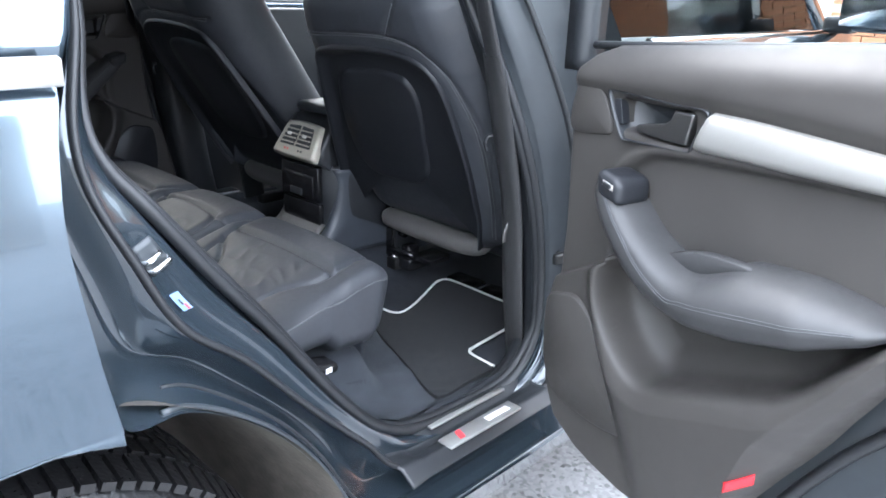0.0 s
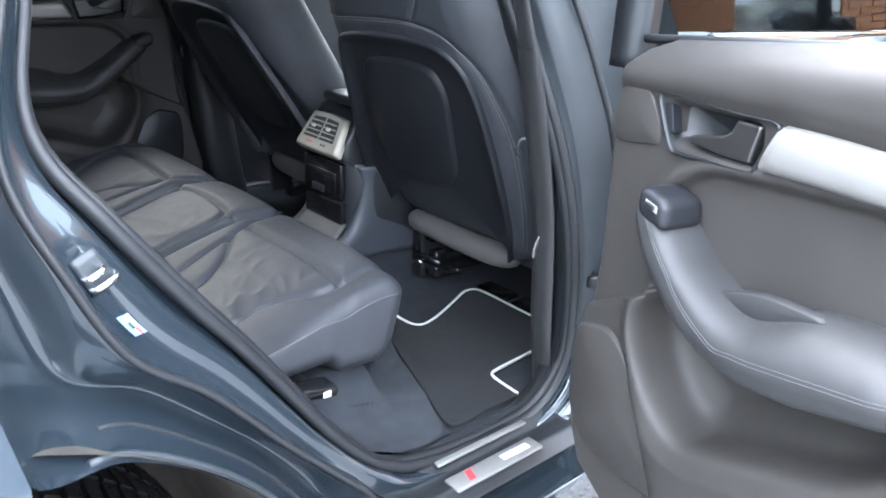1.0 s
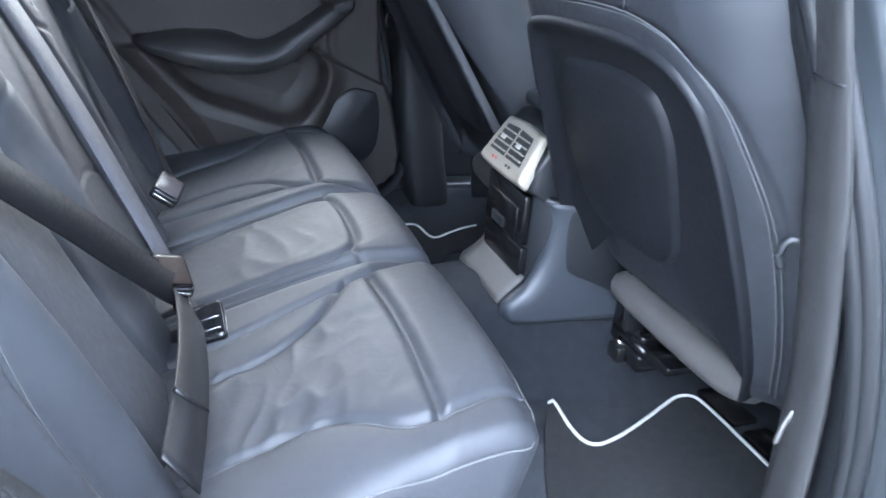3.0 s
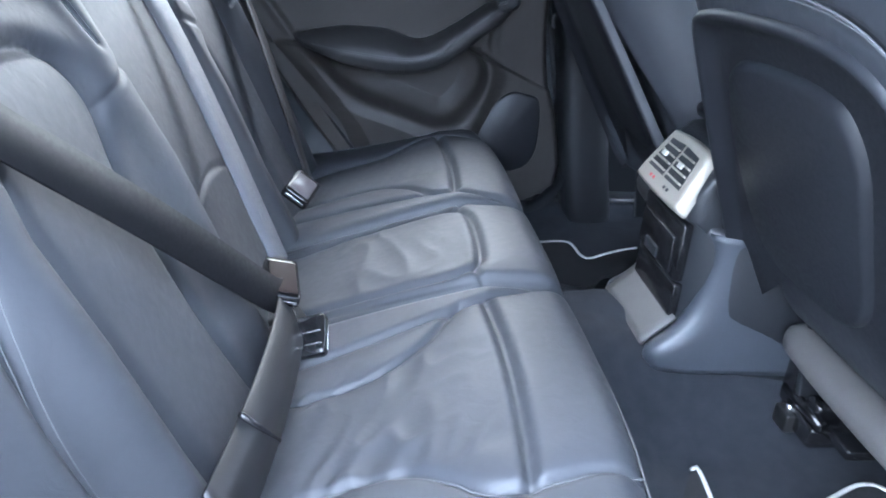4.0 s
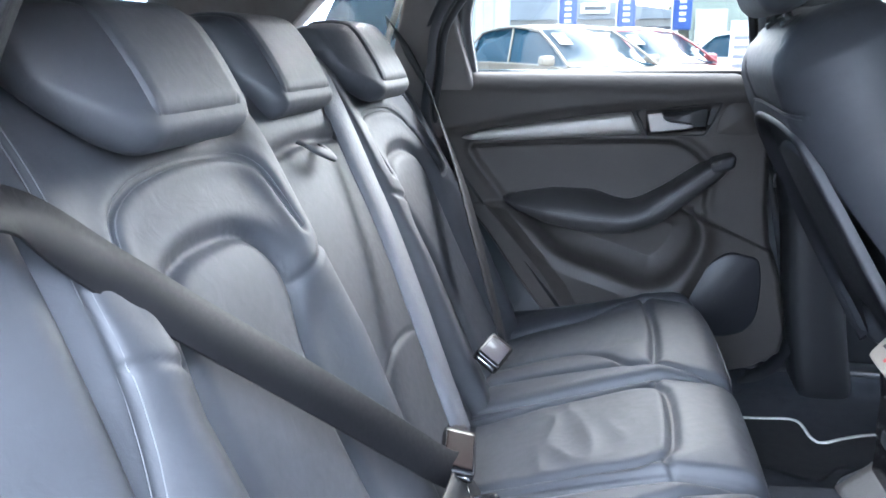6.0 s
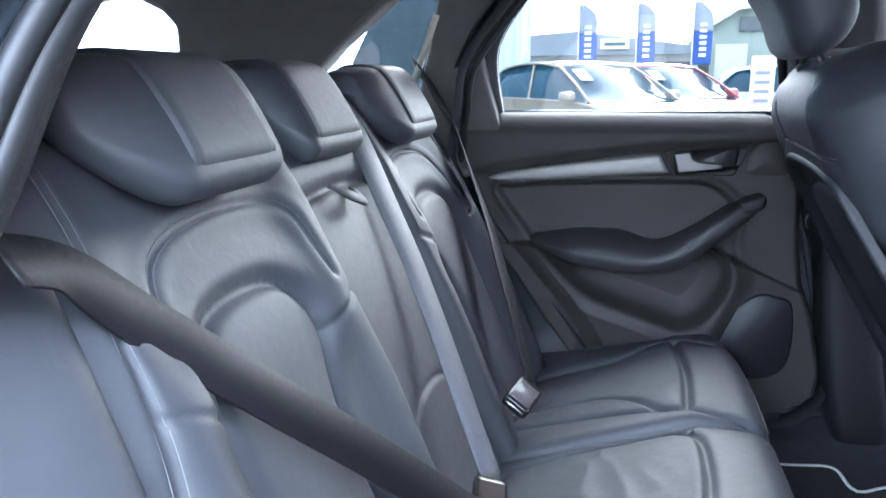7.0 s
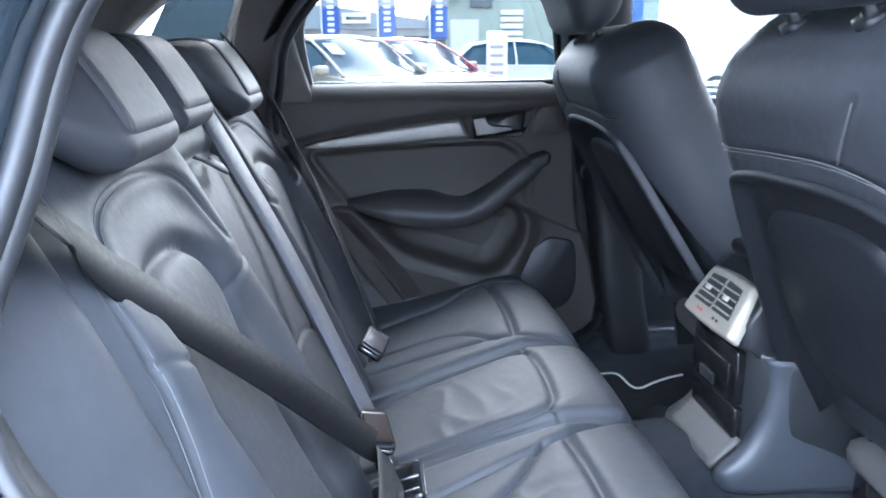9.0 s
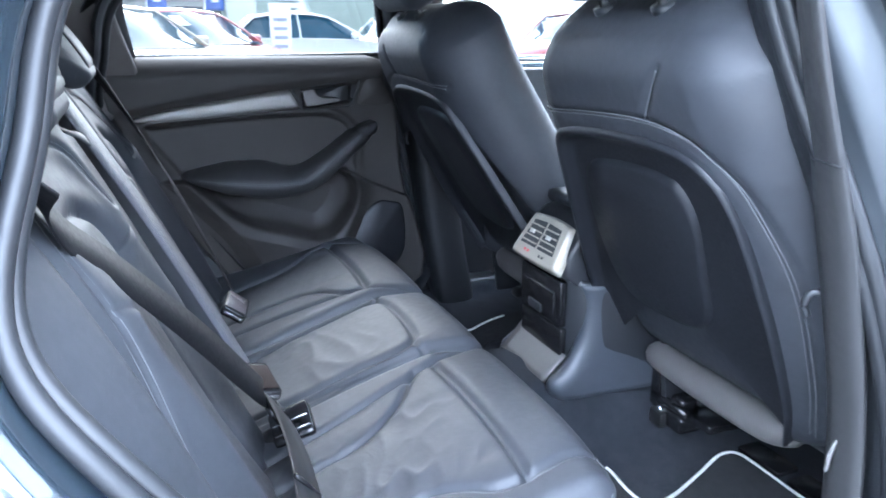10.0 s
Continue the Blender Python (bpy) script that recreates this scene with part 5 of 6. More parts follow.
def rear_door(name, place, near, label):
    fore = np.interp(FRONT_EDGE[:, 0], [0.42, 0.5, 0.7, 0.85, 1.1], [0.08, 0.08, 0.022, 0.018, 0.012]) * (0 if near else 1)
    front_edge = FRONT_EDGE[:, 1] + fore
    rear_edge = REAR_EDGE[:, 1] - (0 if near else 0.075) * np.clip((0.95 - REAR_EDGE[:, 0]) / 0.10, 0, 1)
    zz, uu = np.linspace(0.36, 1.14, 30), np.linspace(0, 1, 30)
    Z, Uu = np.meshgrid(zz, uu, indexing="ij")
    a0, a1 = np.interp(Z, REAR_EDGE[:, 0], rear_edge) - 0.05 - 0.075 * np.clip((0.86 - Z) / 0.1, 0, 1), np.interp(Z, FRONT_EDGE[:, 0], front_edge) + (0.0 if near else 0.05)
    door = part(name, place(a0 + (a1 - a0) * Uu, Z, -0.075 - 0.085 * np.sin((Z - 0.2) / 1.2 * 3.1)).reshape(-1, 3), grid_faces(30, 30), PAINT, car, label, solid=0.003)
    part("inner_shell", place(a0 + 0.02 + (a1 + (-0.004 if near else 0.035) - a0 - 0.02) * Uu, Z, -0.055 + 0 * Z).reshape(-1, 3), grid_faces(30, 30), PAINT_DIM, door, solid=0.002)
    sl = smooth_line([(0.50, 0.84), (0.60, 0.755), (0.646, 0.704), (0.682, 0.663), (0.711, 0.624), (0.755, 0.56), (0.83, 0.44)], 40)
    part("edge_seal", *sweep(place(sl[:, 0], sl[:, 1], np.full(40, -0.046)), ring(0.0085, 8), up=(0, 0, 1)), POST_TRIM, door, "rubber seal round the door edge")
    zs = np.linspace(0.452, 1.138, 270)
    us = np.linspace(0, 1, 260)
    Z, Uu = np.meshgrid(zs, us, indexing="ij")
    a0, a1 = np.interp(Z, REAR_EDGE[:, 0], rear_edge), np.interp(Z, FRONT_EDGE[:, 0], front_edge)
    A = a0 + (a1 - a0) * Uu
    D = door_relief(A, Z)
    rim = np.minimum(np.minimum((A - a0), (a1 - A)), np.minimum(Z - 0.447, 1.149 - Z))
    D = D - 0.03 * np.clip(1 - rim / 0.018, 0, 1) ** 2
    part("trim_panel", place(A, Z, D).reshape(-1, 3), grid_faces(270, 260), DOOR_PLASTIC, door, "dark grey moulded trim panel")
    # armrest pad with its rising grab handle
    c = smooth_line([(1.090, 0.962), (1.060, 0.938), (1.010, 0.900), (0.965, 0.866), (0.925, 0.843), (0.875, 0.834), (0.80, 0.836), (0.72, 0.843), (0.650, 0.849), (0.605, 0.853)] if not near else
                    [(1.046, 0.958), (1.024, 0.928), (0.992, 0.890), (0.958, 0.858), (0.918, 0.838), (0.870, 0.830), (0.80, 0.836), (0.72, 0.843), (0.660, 0.848), (0.618, 0.851)], 70)
    q = np.linspace(0, 1, 70)
    wid = np.interp(q, [0, 0.03, 0.10, 0.24, 0.36, 0.50, 0.62, 0.80, 0.94, 1], [0.008, 0.018, 0.025, 0.027, 0.034, 0.044, 0.047, 0.038, 0.018, 0.004])
    out = np.interp(q, [0, 0.05, 0.15, 0.35, 0.55, 0.8, 0.95, 1], [0.045, 0.062, 0.070, 0.076, 0.080, 0.074, 0.050, 0.020])
    tang = np.gradient(c, axis=0)
    tang /= np.linalg.norm(tang, axis=1, keepdims=True)
    nor = np.stack([-tang[:, 1], tang[:, 0]], 1)
    nor *= np.sign(nor[40, 1])
    prof = smooth_line([(1.0, -0.15), (1.0, 0.12), (0.90, 0.34), (0.62, 0.66), (0.25, 0.90), (-0.05, 1.0), (-0.30, 1.03), (-0.50, 1.0), (-0.80, 0.90), (-0.96, 0.72), (-1.0, 0.40), (-0.98, -0.15)], 40)
    slim = smooth_line([(0.95, -0.15), (1.0, 0.30), (0.92, 0.70), (0.60, 0.95), (0.1, 1.02), (-0.4, 1.0), (-0.80, 0.86), (-1.0, 0.50), (-0.98, 0.1), (-0.95, -0.15)], 40)
    vv = []
    for i in range(70):
        w = np.clip((q[i] - 0.30) / 0.20, 0, 1)
        pr = slim * (1 - w) + prof * w
        dip = 1 - 0.36 * np.exp(-((c[i][0] - 0.878) / 0.055) ** 2) * (pr[:, :1] > 0)
        g = c[i] + nor[i] * (pr[:, :1] * wid[i] * dip)
        vv.append(place(g[:, 0], g[:, 1], -0.012 + pr[:, 1] * out[i]))
    part("armrest", np.array(vv).reshape(-1, 3), grid_faces(70, 40) + [tuple(range(40)), tuple(range(69 * 40, 70 * 40))], VINYL, door, "stitched padded armrest and grab handle")
    mark = -0.18 * np.clip((q - 0.25) / 0.2, 0, 1) + 0.35 * (1 - np.clip((q - 0.25) / 0.2, 0, 1))
    for o in (-0.045, 0.045):
        line = []
        for i in range(4, 67, 3):
            w = np.clip((q[i] - 0.30) / 0.20, 0, 1)
            pr = slim * (1 - w) + prof * w
            k = 6 + int(np.argmin(np.abs(pr[6:34, 0] - mark[i] - o)))
            g = c[i] + nor[i] * pr[k, 0] * wid[i]
            line.append((g[0], g[1], -0.0115 + pr[k, 1] * out[i]))
        line = smooth_line(line, 90)
        part("stitching", *sweep(place(line[:, 0], line[:, 1], line[:, 2]), ring(0.00045, 5)), STITCH, door)
    cup = smooth_line([(0.950, 0.858), (0.91, 0.872), (0.871, 0.880), (0.83, 0.880), (0.795, 0.876), (0.83, 0.862), (0.877, 0.848)], 40, closed=True)
    cc = cup.mean(0)
    if near:
        part("armrest_cup", np.stack([place(*(cc + (cup - cc) * w).T, h) for w, h in ((1.0, 0.004), (0.99, 0.020), (0.9, 0.021), (0.02, 0.021))], 1).reshape(-1, 3), grid_faces(40, 4, closed_u=True), VINYL, door, "shallow cup behind the armrest")
    # window switch at the grab's head
    part("switch_head", *pillow_at(place, *(((1.010, 0.947), (0.024, 0.019), (-0.01, 0.056), 0.012) if near else ((1.072, 0.952), (0.026, 0.016), (-0.01, 0.056), 0.012)), lean=0.30), SHELL_PLASTIC, door, "black window switch block")

    def pq(a0, z0, a1, z1, d0, d1, lean=0.0, rise=0.0):
        o = [(a0, z0), (a1, z0 + rise), (a1 + lean, z1 + rise), (a0 + lean, z1)]
        return prism(o, d0, d1, lambda a, b, d: tuple(place(a, b, d).T))
    a_s, z_s = (1.006, 0.944) if near else (1.058, 0.948)
    part("switch_mark", *pq(a_s - 0.009, z_s, a_s + 0.010, z_s + 0.008, 0.0545, 0.0572, rise=0.006), SATIN if near else STEEL, door, smooth=False)
    part("switch_rocker", *pq(a_s - 0.006, z_s + 0.0025, a_s + 0.007, z_s + 0.0085, 0.0560, 0.0605, rise=0.004), BLACK_PLASTIC, door, smooth=False, bevel=0.001)
    # release handle: sunken bezel, lever
    BZ = [(0.893, 1.056), (0.94, 1.0615), (1.00, 1.069), (1.055, 1.075), (1.064, 1.072), (1.052, 1.040), (1.038, 1.012), (1.030, 1.008), (0.98, 1.006), (0.922, 1.004), (0.915, 1.008), (0.904, 1.032)]
    bez = smooth_line(BZ, 72, closed=True)
    cb = bez.mean(0)
    rr = [place(*(cb + (bez - cb) * w).T, h) for w, h in ((1.05, -0.004), (1.045, 0.005), (1.03, 0.0070), (1.0, 0.0070), (0.975, 0.004), (0.96, -0.008), (0.90, -0.022), (0.02, -0.026))]
    part("handle_bezel", np.stack(rr, 1).reshape(-1, 3), grid_faces(72, 8, closed_u=True), BLACK_PLASTIC, door, "sunken black handle bezel")
    LV = [(0.911, 1.052), (0.944, 1.056), (0.951, 1.042), (0.962, 1.036), (1.010, 1.031), (1.012, 1.022), (0.960, 1.014), (0.922, 1.011)]
    part("release_lever", *prism(LV, -0.014, 0.005, lambda a, b, d: tuple(place(a, b, d).T)), PEWTER, door, "satin metal release lever", smooth=False, bevel=0.003)
    # aluminium inlay, tapering to the rear
    top = np.array([(0.880, 1.0555), (0.83, 1.051), (0.776, 1.044), (0.665, 1.028), (0.60, 1.018), (0.55, 1.009), (0.522, 1.001), (0.512, 0.997)])
    bot = np.array([(0.904, 1.0075), (0.83, 1.002), (0.772, 0.997), (0.665, 0.990), (0.60, 0.987), (0.55, 0.986), (0.518, 0.988), (0.507, 0.992)])
    t1, b1 = smooth_line(top, 40), smooth_line(bot, 40)
    vs_ = np.linspace(0, 1, 9)
    Q = t1[:, None] * (1 - vs_[None, :, None]) + b1[:, None] * vs_[None, :, None]
    D2 = 0.013 + 0.004 * np.sin(vs_ * math.pi)[None, :] + 0 * Q[..., 0]
    D2[:, 0] = D2[:, -1] = 0.004
    part("inlay", place(Q[..., 0], Q[..., 1], D2).reshape(-1, 3), grid_faces(40, 9), ALU, door, "brushed aluminium inlay strip", solid=0.002)
    # tweeter cover, speaker cover
    tw = smooth_line([(1.132, 1.080), (1.094, 1.081), (1.078, 1.070), (1.063, 1.043), (1.060, 1.016), (1.075, 1.0115), (1.145, 1.016)], 44, closed=True)
    ct = tw.mean(0)
    rr = [place(*(ct + (tw - ct) * w).T, h) for w, h in ((1.0, -0.002), (0.985, 0.0035), (0.95, 0.0045), (0.02, 0.0045))]
    part("tweeter_cover", np.stack(rr, 1).reshape(-1, 3), grid_faces(44, 4, closed_u=True), DOOR_PLASTIC, door)
    sp = smooth_line([(1.172, 0.735), (1.140, 0.750), (1.108, 0.754), (1.078, 0.737), (1.050, 0.704), (1.028, 0.676), (1.000, 0.625), (0.968, 0.566), (0.985, 0.556), (1.060, 0.552), (1.14, 0.566), (1.172, 0.60), (1.180, 0.66)], 70, closed=True)
    cs = sp.mean(0)
    rr = [place(*(cs + (sp - cs) * w).T, h) for w, h in ((1.0, 0.008), (0.985, 0.018), (0.95, 0.0205), (0.02, 0.0205))]
    # same cover on both doors; the far one's shade is put in by darker plastic
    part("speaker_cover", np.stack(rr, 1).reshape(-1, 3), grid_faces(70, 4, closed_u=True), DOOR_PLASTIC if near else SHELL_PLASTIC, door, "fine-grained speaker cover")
    part("lock_plate", *pq(1.038, 1.030, 1.050, 1.064, -0.012, 0.003, 0.006), SHELL_PLASTIC, door, smooth=False, bevel=0.001)
    if near:
        RU, RV = np.meshgrid(np.linspace(0, 1, 10), np.linspace(0, 1, 5), indexing="ij")
        ra, rz = 0.794 - 0.033 * RU - 0.004 * RV, 0.576 + 0.025 * RU + 0.017 * RV
        part("reflector", place(ra, rz, door_relief(ra, rz) + 0.004).reshape(-1, 3), grid_faces(10, 5), RED, door, "small red door reflector", solid=0.004)
    # window frame and glass
    fr = [(1.178, 1.10), (1.170, 1.20), (1.158, 1.32), (1.13, 1.43), (1.05, 1.490), (0.80, 1.490), (0.63, 1.46), (0.55, 1.38), (0.495, 1.27), (0.515, 1.10)]
    frp = smooth_line(fr, 70)
    part("window_frame", *sweep(place(frp[:, 0], frp[:, 1], np.full(70, -0.045)), np.array([(-0.022, -0.02), (-0.022, 0.02), (0.022, 0.02), (0.022, -0.02)]), up=tuple(place(1.0, 1.0, 1.0) - place(1.0, 1.0, 0.0))), BLACK_PLASTIC, door, "black window frame")
    part("belt_seal", *sweep(place(np.linspace(0.50, 1.14, 30), np.linspace(1.131, 1.138, 30), np.full(30, -0.034)), ring(0.006, 8)), RUBBER, door)
    gl = part("pane", place(frp[:, 0], frp[:, 1], np.full(70, -0.05)), [tuple(range(70))], GLASS if not near else GLASS_DOOR, door, smooth=False)
    gl.visible_shadow = False
    return door



def pillow_at(place, ca, half, depth, r, lean=0.0):
    v, f = pillow((half[0], half[1], (depth[1] - depth[0]) / 2), r, (10, 10, 8))
    return place(ca[0] + v[:, 0], ca[1] + v[:, 1] + lean * v[:, 0], v[:, 2] + (depth[0] + depth[1]) / 2), f


GLASS_FRONT = glass("front_door_glass", (0.42, 0.45, 0.45))
GLASS_DOOR = glass("door_glass", (0.5, 0.54, 0.54))
rear_door("rear_door", far_place, False, "closed rear car door with dark grey trim and aluminium inlay")
rear_door("rear_door", near_place, True, "open rear car door, brown-grey trim with aluminium inlay")

# centre posts between the doors, with their cloth-topped trim
for s in (1, -1):
    def flip(v):
        return v if s > 0 else mirror_y(v)
    rows = []
    wide = 0.100 if s > 0 else 0.085
    for x, z in ((1.36, 0.42), (1.325, 0.60), (1.300, 0.80), (1.245, 1.00), (1.19, 1.18), (1.13, 1.36), (1.08, 1.48)) if s > 0 else ((1.36, 0.42), (1.325, 0.60), (1.300, 0.80), (1.275, 1.00), (1.262, 1.18), (1.255, 1.36), (1.24, 1.48)):
        rows.append([(x - wide - (0.02 if z > 1 else 0), 0.100, z), (x - wide + 0.010, 0.150, z), (x - 0.06, 0.168, z), (x + 0.02, 0.160, z), (x + 0.05, 0.10, z), (x + 0.05, 0.02, z)])
    v = np.array([smooth_line(r, 16) for r in rows])
    vv = np.stack([smooth_line(v[:, k], 30) for k in range(16)], 1)
    v = flip(vv.reshape(-1, 3))
    # same trim on both posts: lit tone near, shaded tone far
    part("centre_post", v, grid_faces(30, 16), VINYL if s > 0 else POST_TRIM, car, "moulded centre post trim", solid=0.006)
    seam = flip(vv[int(np.argmin(np.abs(vv[:, 8, 2] - 1.07)))])
    part("post_joint", *sweep(smooth_line(seam, 14), ring(0.0015, 6)), RUBBER, car)
    # belt hook on the post
    hk = flip(smooth_line([(1.192, 0.160, 0.935), (1.180, 0.170, 0.936), (1.176, 0.174, 0.922), (1.180, 0.172, 0.908)], 16))
    part("belt_hook", *sweep(hk, ring(0.0045, 8)), BLACK_PLASTIC, car)

# door check strap and hinge at the open door
check = thing("door_check", (1.24, 0.05, 0.73), "steel door check strap at the hinge post", "door check")
part("strap", *block((1.19, 0.0, 0.725), (1.30, 0.012, 0.745), 0.003), STEEL, check)
part("strap_bolt", *sweep([(1.222, -0.012, 0.738), (1.222, 0.02, 0.738)], ring(0.009, 10), up=(0, 0, 1)), CHROME, check)
part("strap_housing", *block((1.235, -0.02, 0.715), (1.275, 0.02, 0.757), 0.006), BLACK_PLASTIC, check)


# ---- belts and buckles ----
def belt(name, points, ups, w, mat, label, n=70):
    th = thing(name, tuple(points[0]), label, "seat belt", "rear seat belts")
    p = smooth_line(points, n)
    u = smooth_line(ups, n)
    part("webbing", *sweep(p, flat_profile(w, 0.0022), ups=u), mat, th)
    return th, p


b1, _ = belt("seat_belt", [(0.456, 0.206, 1.108), (0.446, 0.268, 1.083), (0.462, 0.322, 1.032), (0.503, 0.374, 0.972), (0.564, 0.480, 0.864), (0.616, 0.580, 0.762), (0.658, 0.662, 0.680), (0.672, 0.712, 0.656)],
             [(0.62, -0.25, 0.70), (0.70, -0.30, 0.60), (0.78, -0.42, 0.45), (0.80, -0.45, 0.36), (0.80, -0.45, 0.34), (0.82, -0.40, 0.30), (0.85, -0.35, 0.27), (0.85, -0.3, 0.3)], 0.048, WEB_DARK, "black seat belt drawn across the backrest to its buckle")
lap = smooth_line([on_back(0.705 - 0.42 * q, 0.004 + 0.034 * q, 0.026 + 0.014 * math.sin(q * 3.1)) for q in np.linspace(0, 1, 6)], 30)
part("lap_webbing", *sweep(lap, flat_profile(0.056, 0.0022), up=(0.74, -0.38, 0.55)), LAP_WEB, b1, "glossy worn lap webbing")
bar_y, bar_s, bar_n = 0.402, 0.030, 0.038
part("slider_bar", *sweep([on_back(bar_y + 0.012, bar_s - 0.030, bar_n), on_back(bar_y - 0.012, bar_s + 0.030, bar_n)], ring(0.0035, 8), up=tuple(BN)), GLOSS_BLACK, b1)
part("tongue", *sweep([on_back(0.672, 0.020, 0.022), on_back(0.640, -0.006, 0.022)], flat_profile(0.030, 0.012), up=tuple(BN)), GLOSS_BLACK, b1, "black belt tongue")
part("tongue_plate", *sweep([on_back(0.676, 0.008, 0.030), on_back(0.642, -0.020, 0.030)], ring(0.0018, 8), up=tuple(BN)), CHROME, b1, "bright steel tongue edge")

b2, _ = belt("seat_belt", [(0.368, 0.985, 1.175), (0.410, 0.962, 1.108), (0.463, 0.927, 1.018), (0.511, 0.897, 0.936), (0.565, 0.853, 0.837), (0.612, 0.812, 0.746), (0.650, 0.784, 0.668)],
             [(0.85, -0.3, 0.5), (0.85, -0.35, 0.5), (0.85, -0.35, 0.5), (0.85, -0.35, 0.5), (0.85, -0.3, 0.5), (0.8, -0.2, 0.5), (0.8, -0.2, 0.5)], 0.048, WEB_GREY, "grey-black seat belt of the middle seat with ribbed webbing")
b3, _ = belt("seat_belt", [(0.33, 1.54, 1.25), (0.385, 1.51, 1.185), (0.450, 1.44, 1.105), (0.502, 1.36, 1.025), (0.560, 1.27, 0.925), (0.620, 1.16, 0.80), (0.668, 1.08, 0.69)],
             [(0.9, 0.3, 0.2), (0.9, 0.4, 0.2), (0.85, 0.15, 0.5), (0.85, 0, 0.5), (0.85, 0, 0.5), (0.8, 0.1, 0.55), (0.7, 0.2, 0.6)], 0.048, WEB_DARK, "black seat belt beside the closed door")
for b, e, d0 in ((b2, (0.648, 0.782, 0.668), (0.3, -0.25, -0.6)), (b3, (0.66, 1.07, 0.69), (0.3, -0.4, -0.5))):
    e, d0 = np.array(e), np.array(d0) / 1.2
    part("tongue", *sweep([e - 0.012 * d0, e + 0.035 * d0], flat_profile(0.056, 0.010), up=(0.8, 0, 0.5)), BLACK_PLASTIC, b, "black belt tongue")
    if b is b3:
        part("tongue_plate", *sweep([e + 0.035 * d0, e + 0.06 * d0], flat_profile(0.030, 0.003), up=(0.8, 0, 0.5)), CHROME, b, "bright steel tongue plate")


def buckle(p, long, face, label, size=(0.030, 0.021, 0.010), button=None, slots=False):
    th = thing("belt_buckle", p, label, "belt buckle", "belt buckles")
    L = np.array(long, float) / np.linalg.norm(long)
    N = np.array(face, float) - L * np.dot(face, L)
    N /= np.linalg.norm(N)
    m = np.stack([L, np.cross(N, L), N], 1)

    def put(v):
        return np.asarray(v) @ m.T + np.array(p)
    a, b, c = size
    v, f = pillow((a, b, c), 0.006, (10, 8, 6))
    part("housing", put(v), f, GLOSS_BLACK, th, "black buckle housing")
    if slots:
        for o in (-0.55, 0.05):
            v, f = block((-a * 0.85, b * o, c - 0.002), (a * 0.85, b * o + 0.0022, c + 0.0012), 0.0005)
            part("slot", put(v), f, CHROME, th)
    v, f = block((-a * 0.7, -b * 0.78, c - 0.002), (a * 0.82, b * 0.78, c + 0.0015), 0.002)
    if not slots:
        part("button", put(v), f, button or BLACK_PLASTIC, th)
    v, f = block((a - 0.001, -b * 0.75, -0.003), (a + 0.0015, b * 0.75, 0.002), 0.0006)
    part("slot", put(v), f, CHROME, th)
    v, f = sweep([(-a + 0.004, 0, -0.004), (-a - 0.03, 0, -0.014)], flat_profile(0.03, 0.004))
    part("stalk", put(v), f, WEB_DARK, th)


buckle((0.660, 0.705, 0.677), (0.12, -0.8, -0.15), (0.3, -0.5, 0.8), "black seat belt buckle with brownish face in the seat crease", size=(0.042, 0.023, 0.010), button=material("brown_button", (0.014, 0.0085, 0.0075), 0.65, spec=0.1))
buckle((0.695, 0.636, 0.630), (1.0, -0.15, 0.38), (-0.3, -0.5, 0.9), "black empty double buckle lying in the seat crease", size=(0.032, 0.030, 0.010), slots=True)
buckle((0.660, 1.015, 0.690), (-0.22, -0.9, -0.12), (0.5, -0.45, 0.8), "glossy black buckle standing beside the cushion", size=(0.036, 0.024, 0.011), button=material("gloss_button", (0.06, 0.055, 0.06), 0.2))


# ---- front of the cabin ----
dash = thing("dashboard", (2.35, C, 0.6), "dark dashboard below the windscreen", "dashboard")
part("dash_top", *surf(lambda U, V: (2.05 + 0.55 * V, 0.12 + 1.43 * U, 1.0 + 0.06 * np.sin(V * 2.4) - 0.25 * np.clip(0.25 - V, 0, 1)), np.linspace(0, 1, 30), np.linspace(0, 1, 16)), VINYL, dash, solid=0.02)
part("dash_face", *block((2.05, 0.12, 0.55), (2.12, 1.55, 0.95), 0.03), BLACK_PLASTIC, dash)
wind = part("windscreen", [(2.62, 0.14, 1.04), (2.62, 1.53, 1.04), (1.98, 1.44, 1.50), (1.98, 0.23, 1.50)], [(0, 1, 2, 3)], GLASS_DARK, car, smooth=False)
wind.visible_shadow = False
for s in (1, -1):
    v, f = sweep([(2.70, 0.08, 1.02), (2.35, 0.12, 1.28), (1.98, 0.18, 1.50), (1.6, 0.17, 1.54)], ring(0.035, 10))
    part("screen_pillar", v if s > 0 else mirror_y(v), f, PAINT, car)
    zz, uu = np.linspace(0.33, 1.12, 20), np.linspace(0, 1, 24)
    v, f = surf(lambda Z, U: (1.335 + U * 1.05, -0.085 - 0.022 * np.exp(-((Z - 0.9) / 0.15) ** 2) + 0.05 * np.clip(U - 0.6, 0, 1), Z), zz, uu)
    part("front_door_skin", v if s > 0 else mirror_y(v), f, PAINT, car, "painted front door skin", solid=0.02)
    v, f = prism([(1.34, 1.12), (2.34, 1.12), (1.95, 1.46), (1.20, 1.46)], 0.02, 0.025, lambda a, b, d: (a, d + 0.1 * (b - 1.12), b))
    ob = part("front_side_glass", v if s > 0 else mirror_y(v), f, GLASS_FRONT, car, smooth=False)
    ob.visible_shadow = False
    v, f = block((1.34, -0.055, 1.105), (2.36, -0.035, 1.125), 0.005)
    part("belt_moulding", v if s > 0 else mirror_y(v), f, CHROME, car, "chrome window moulding")
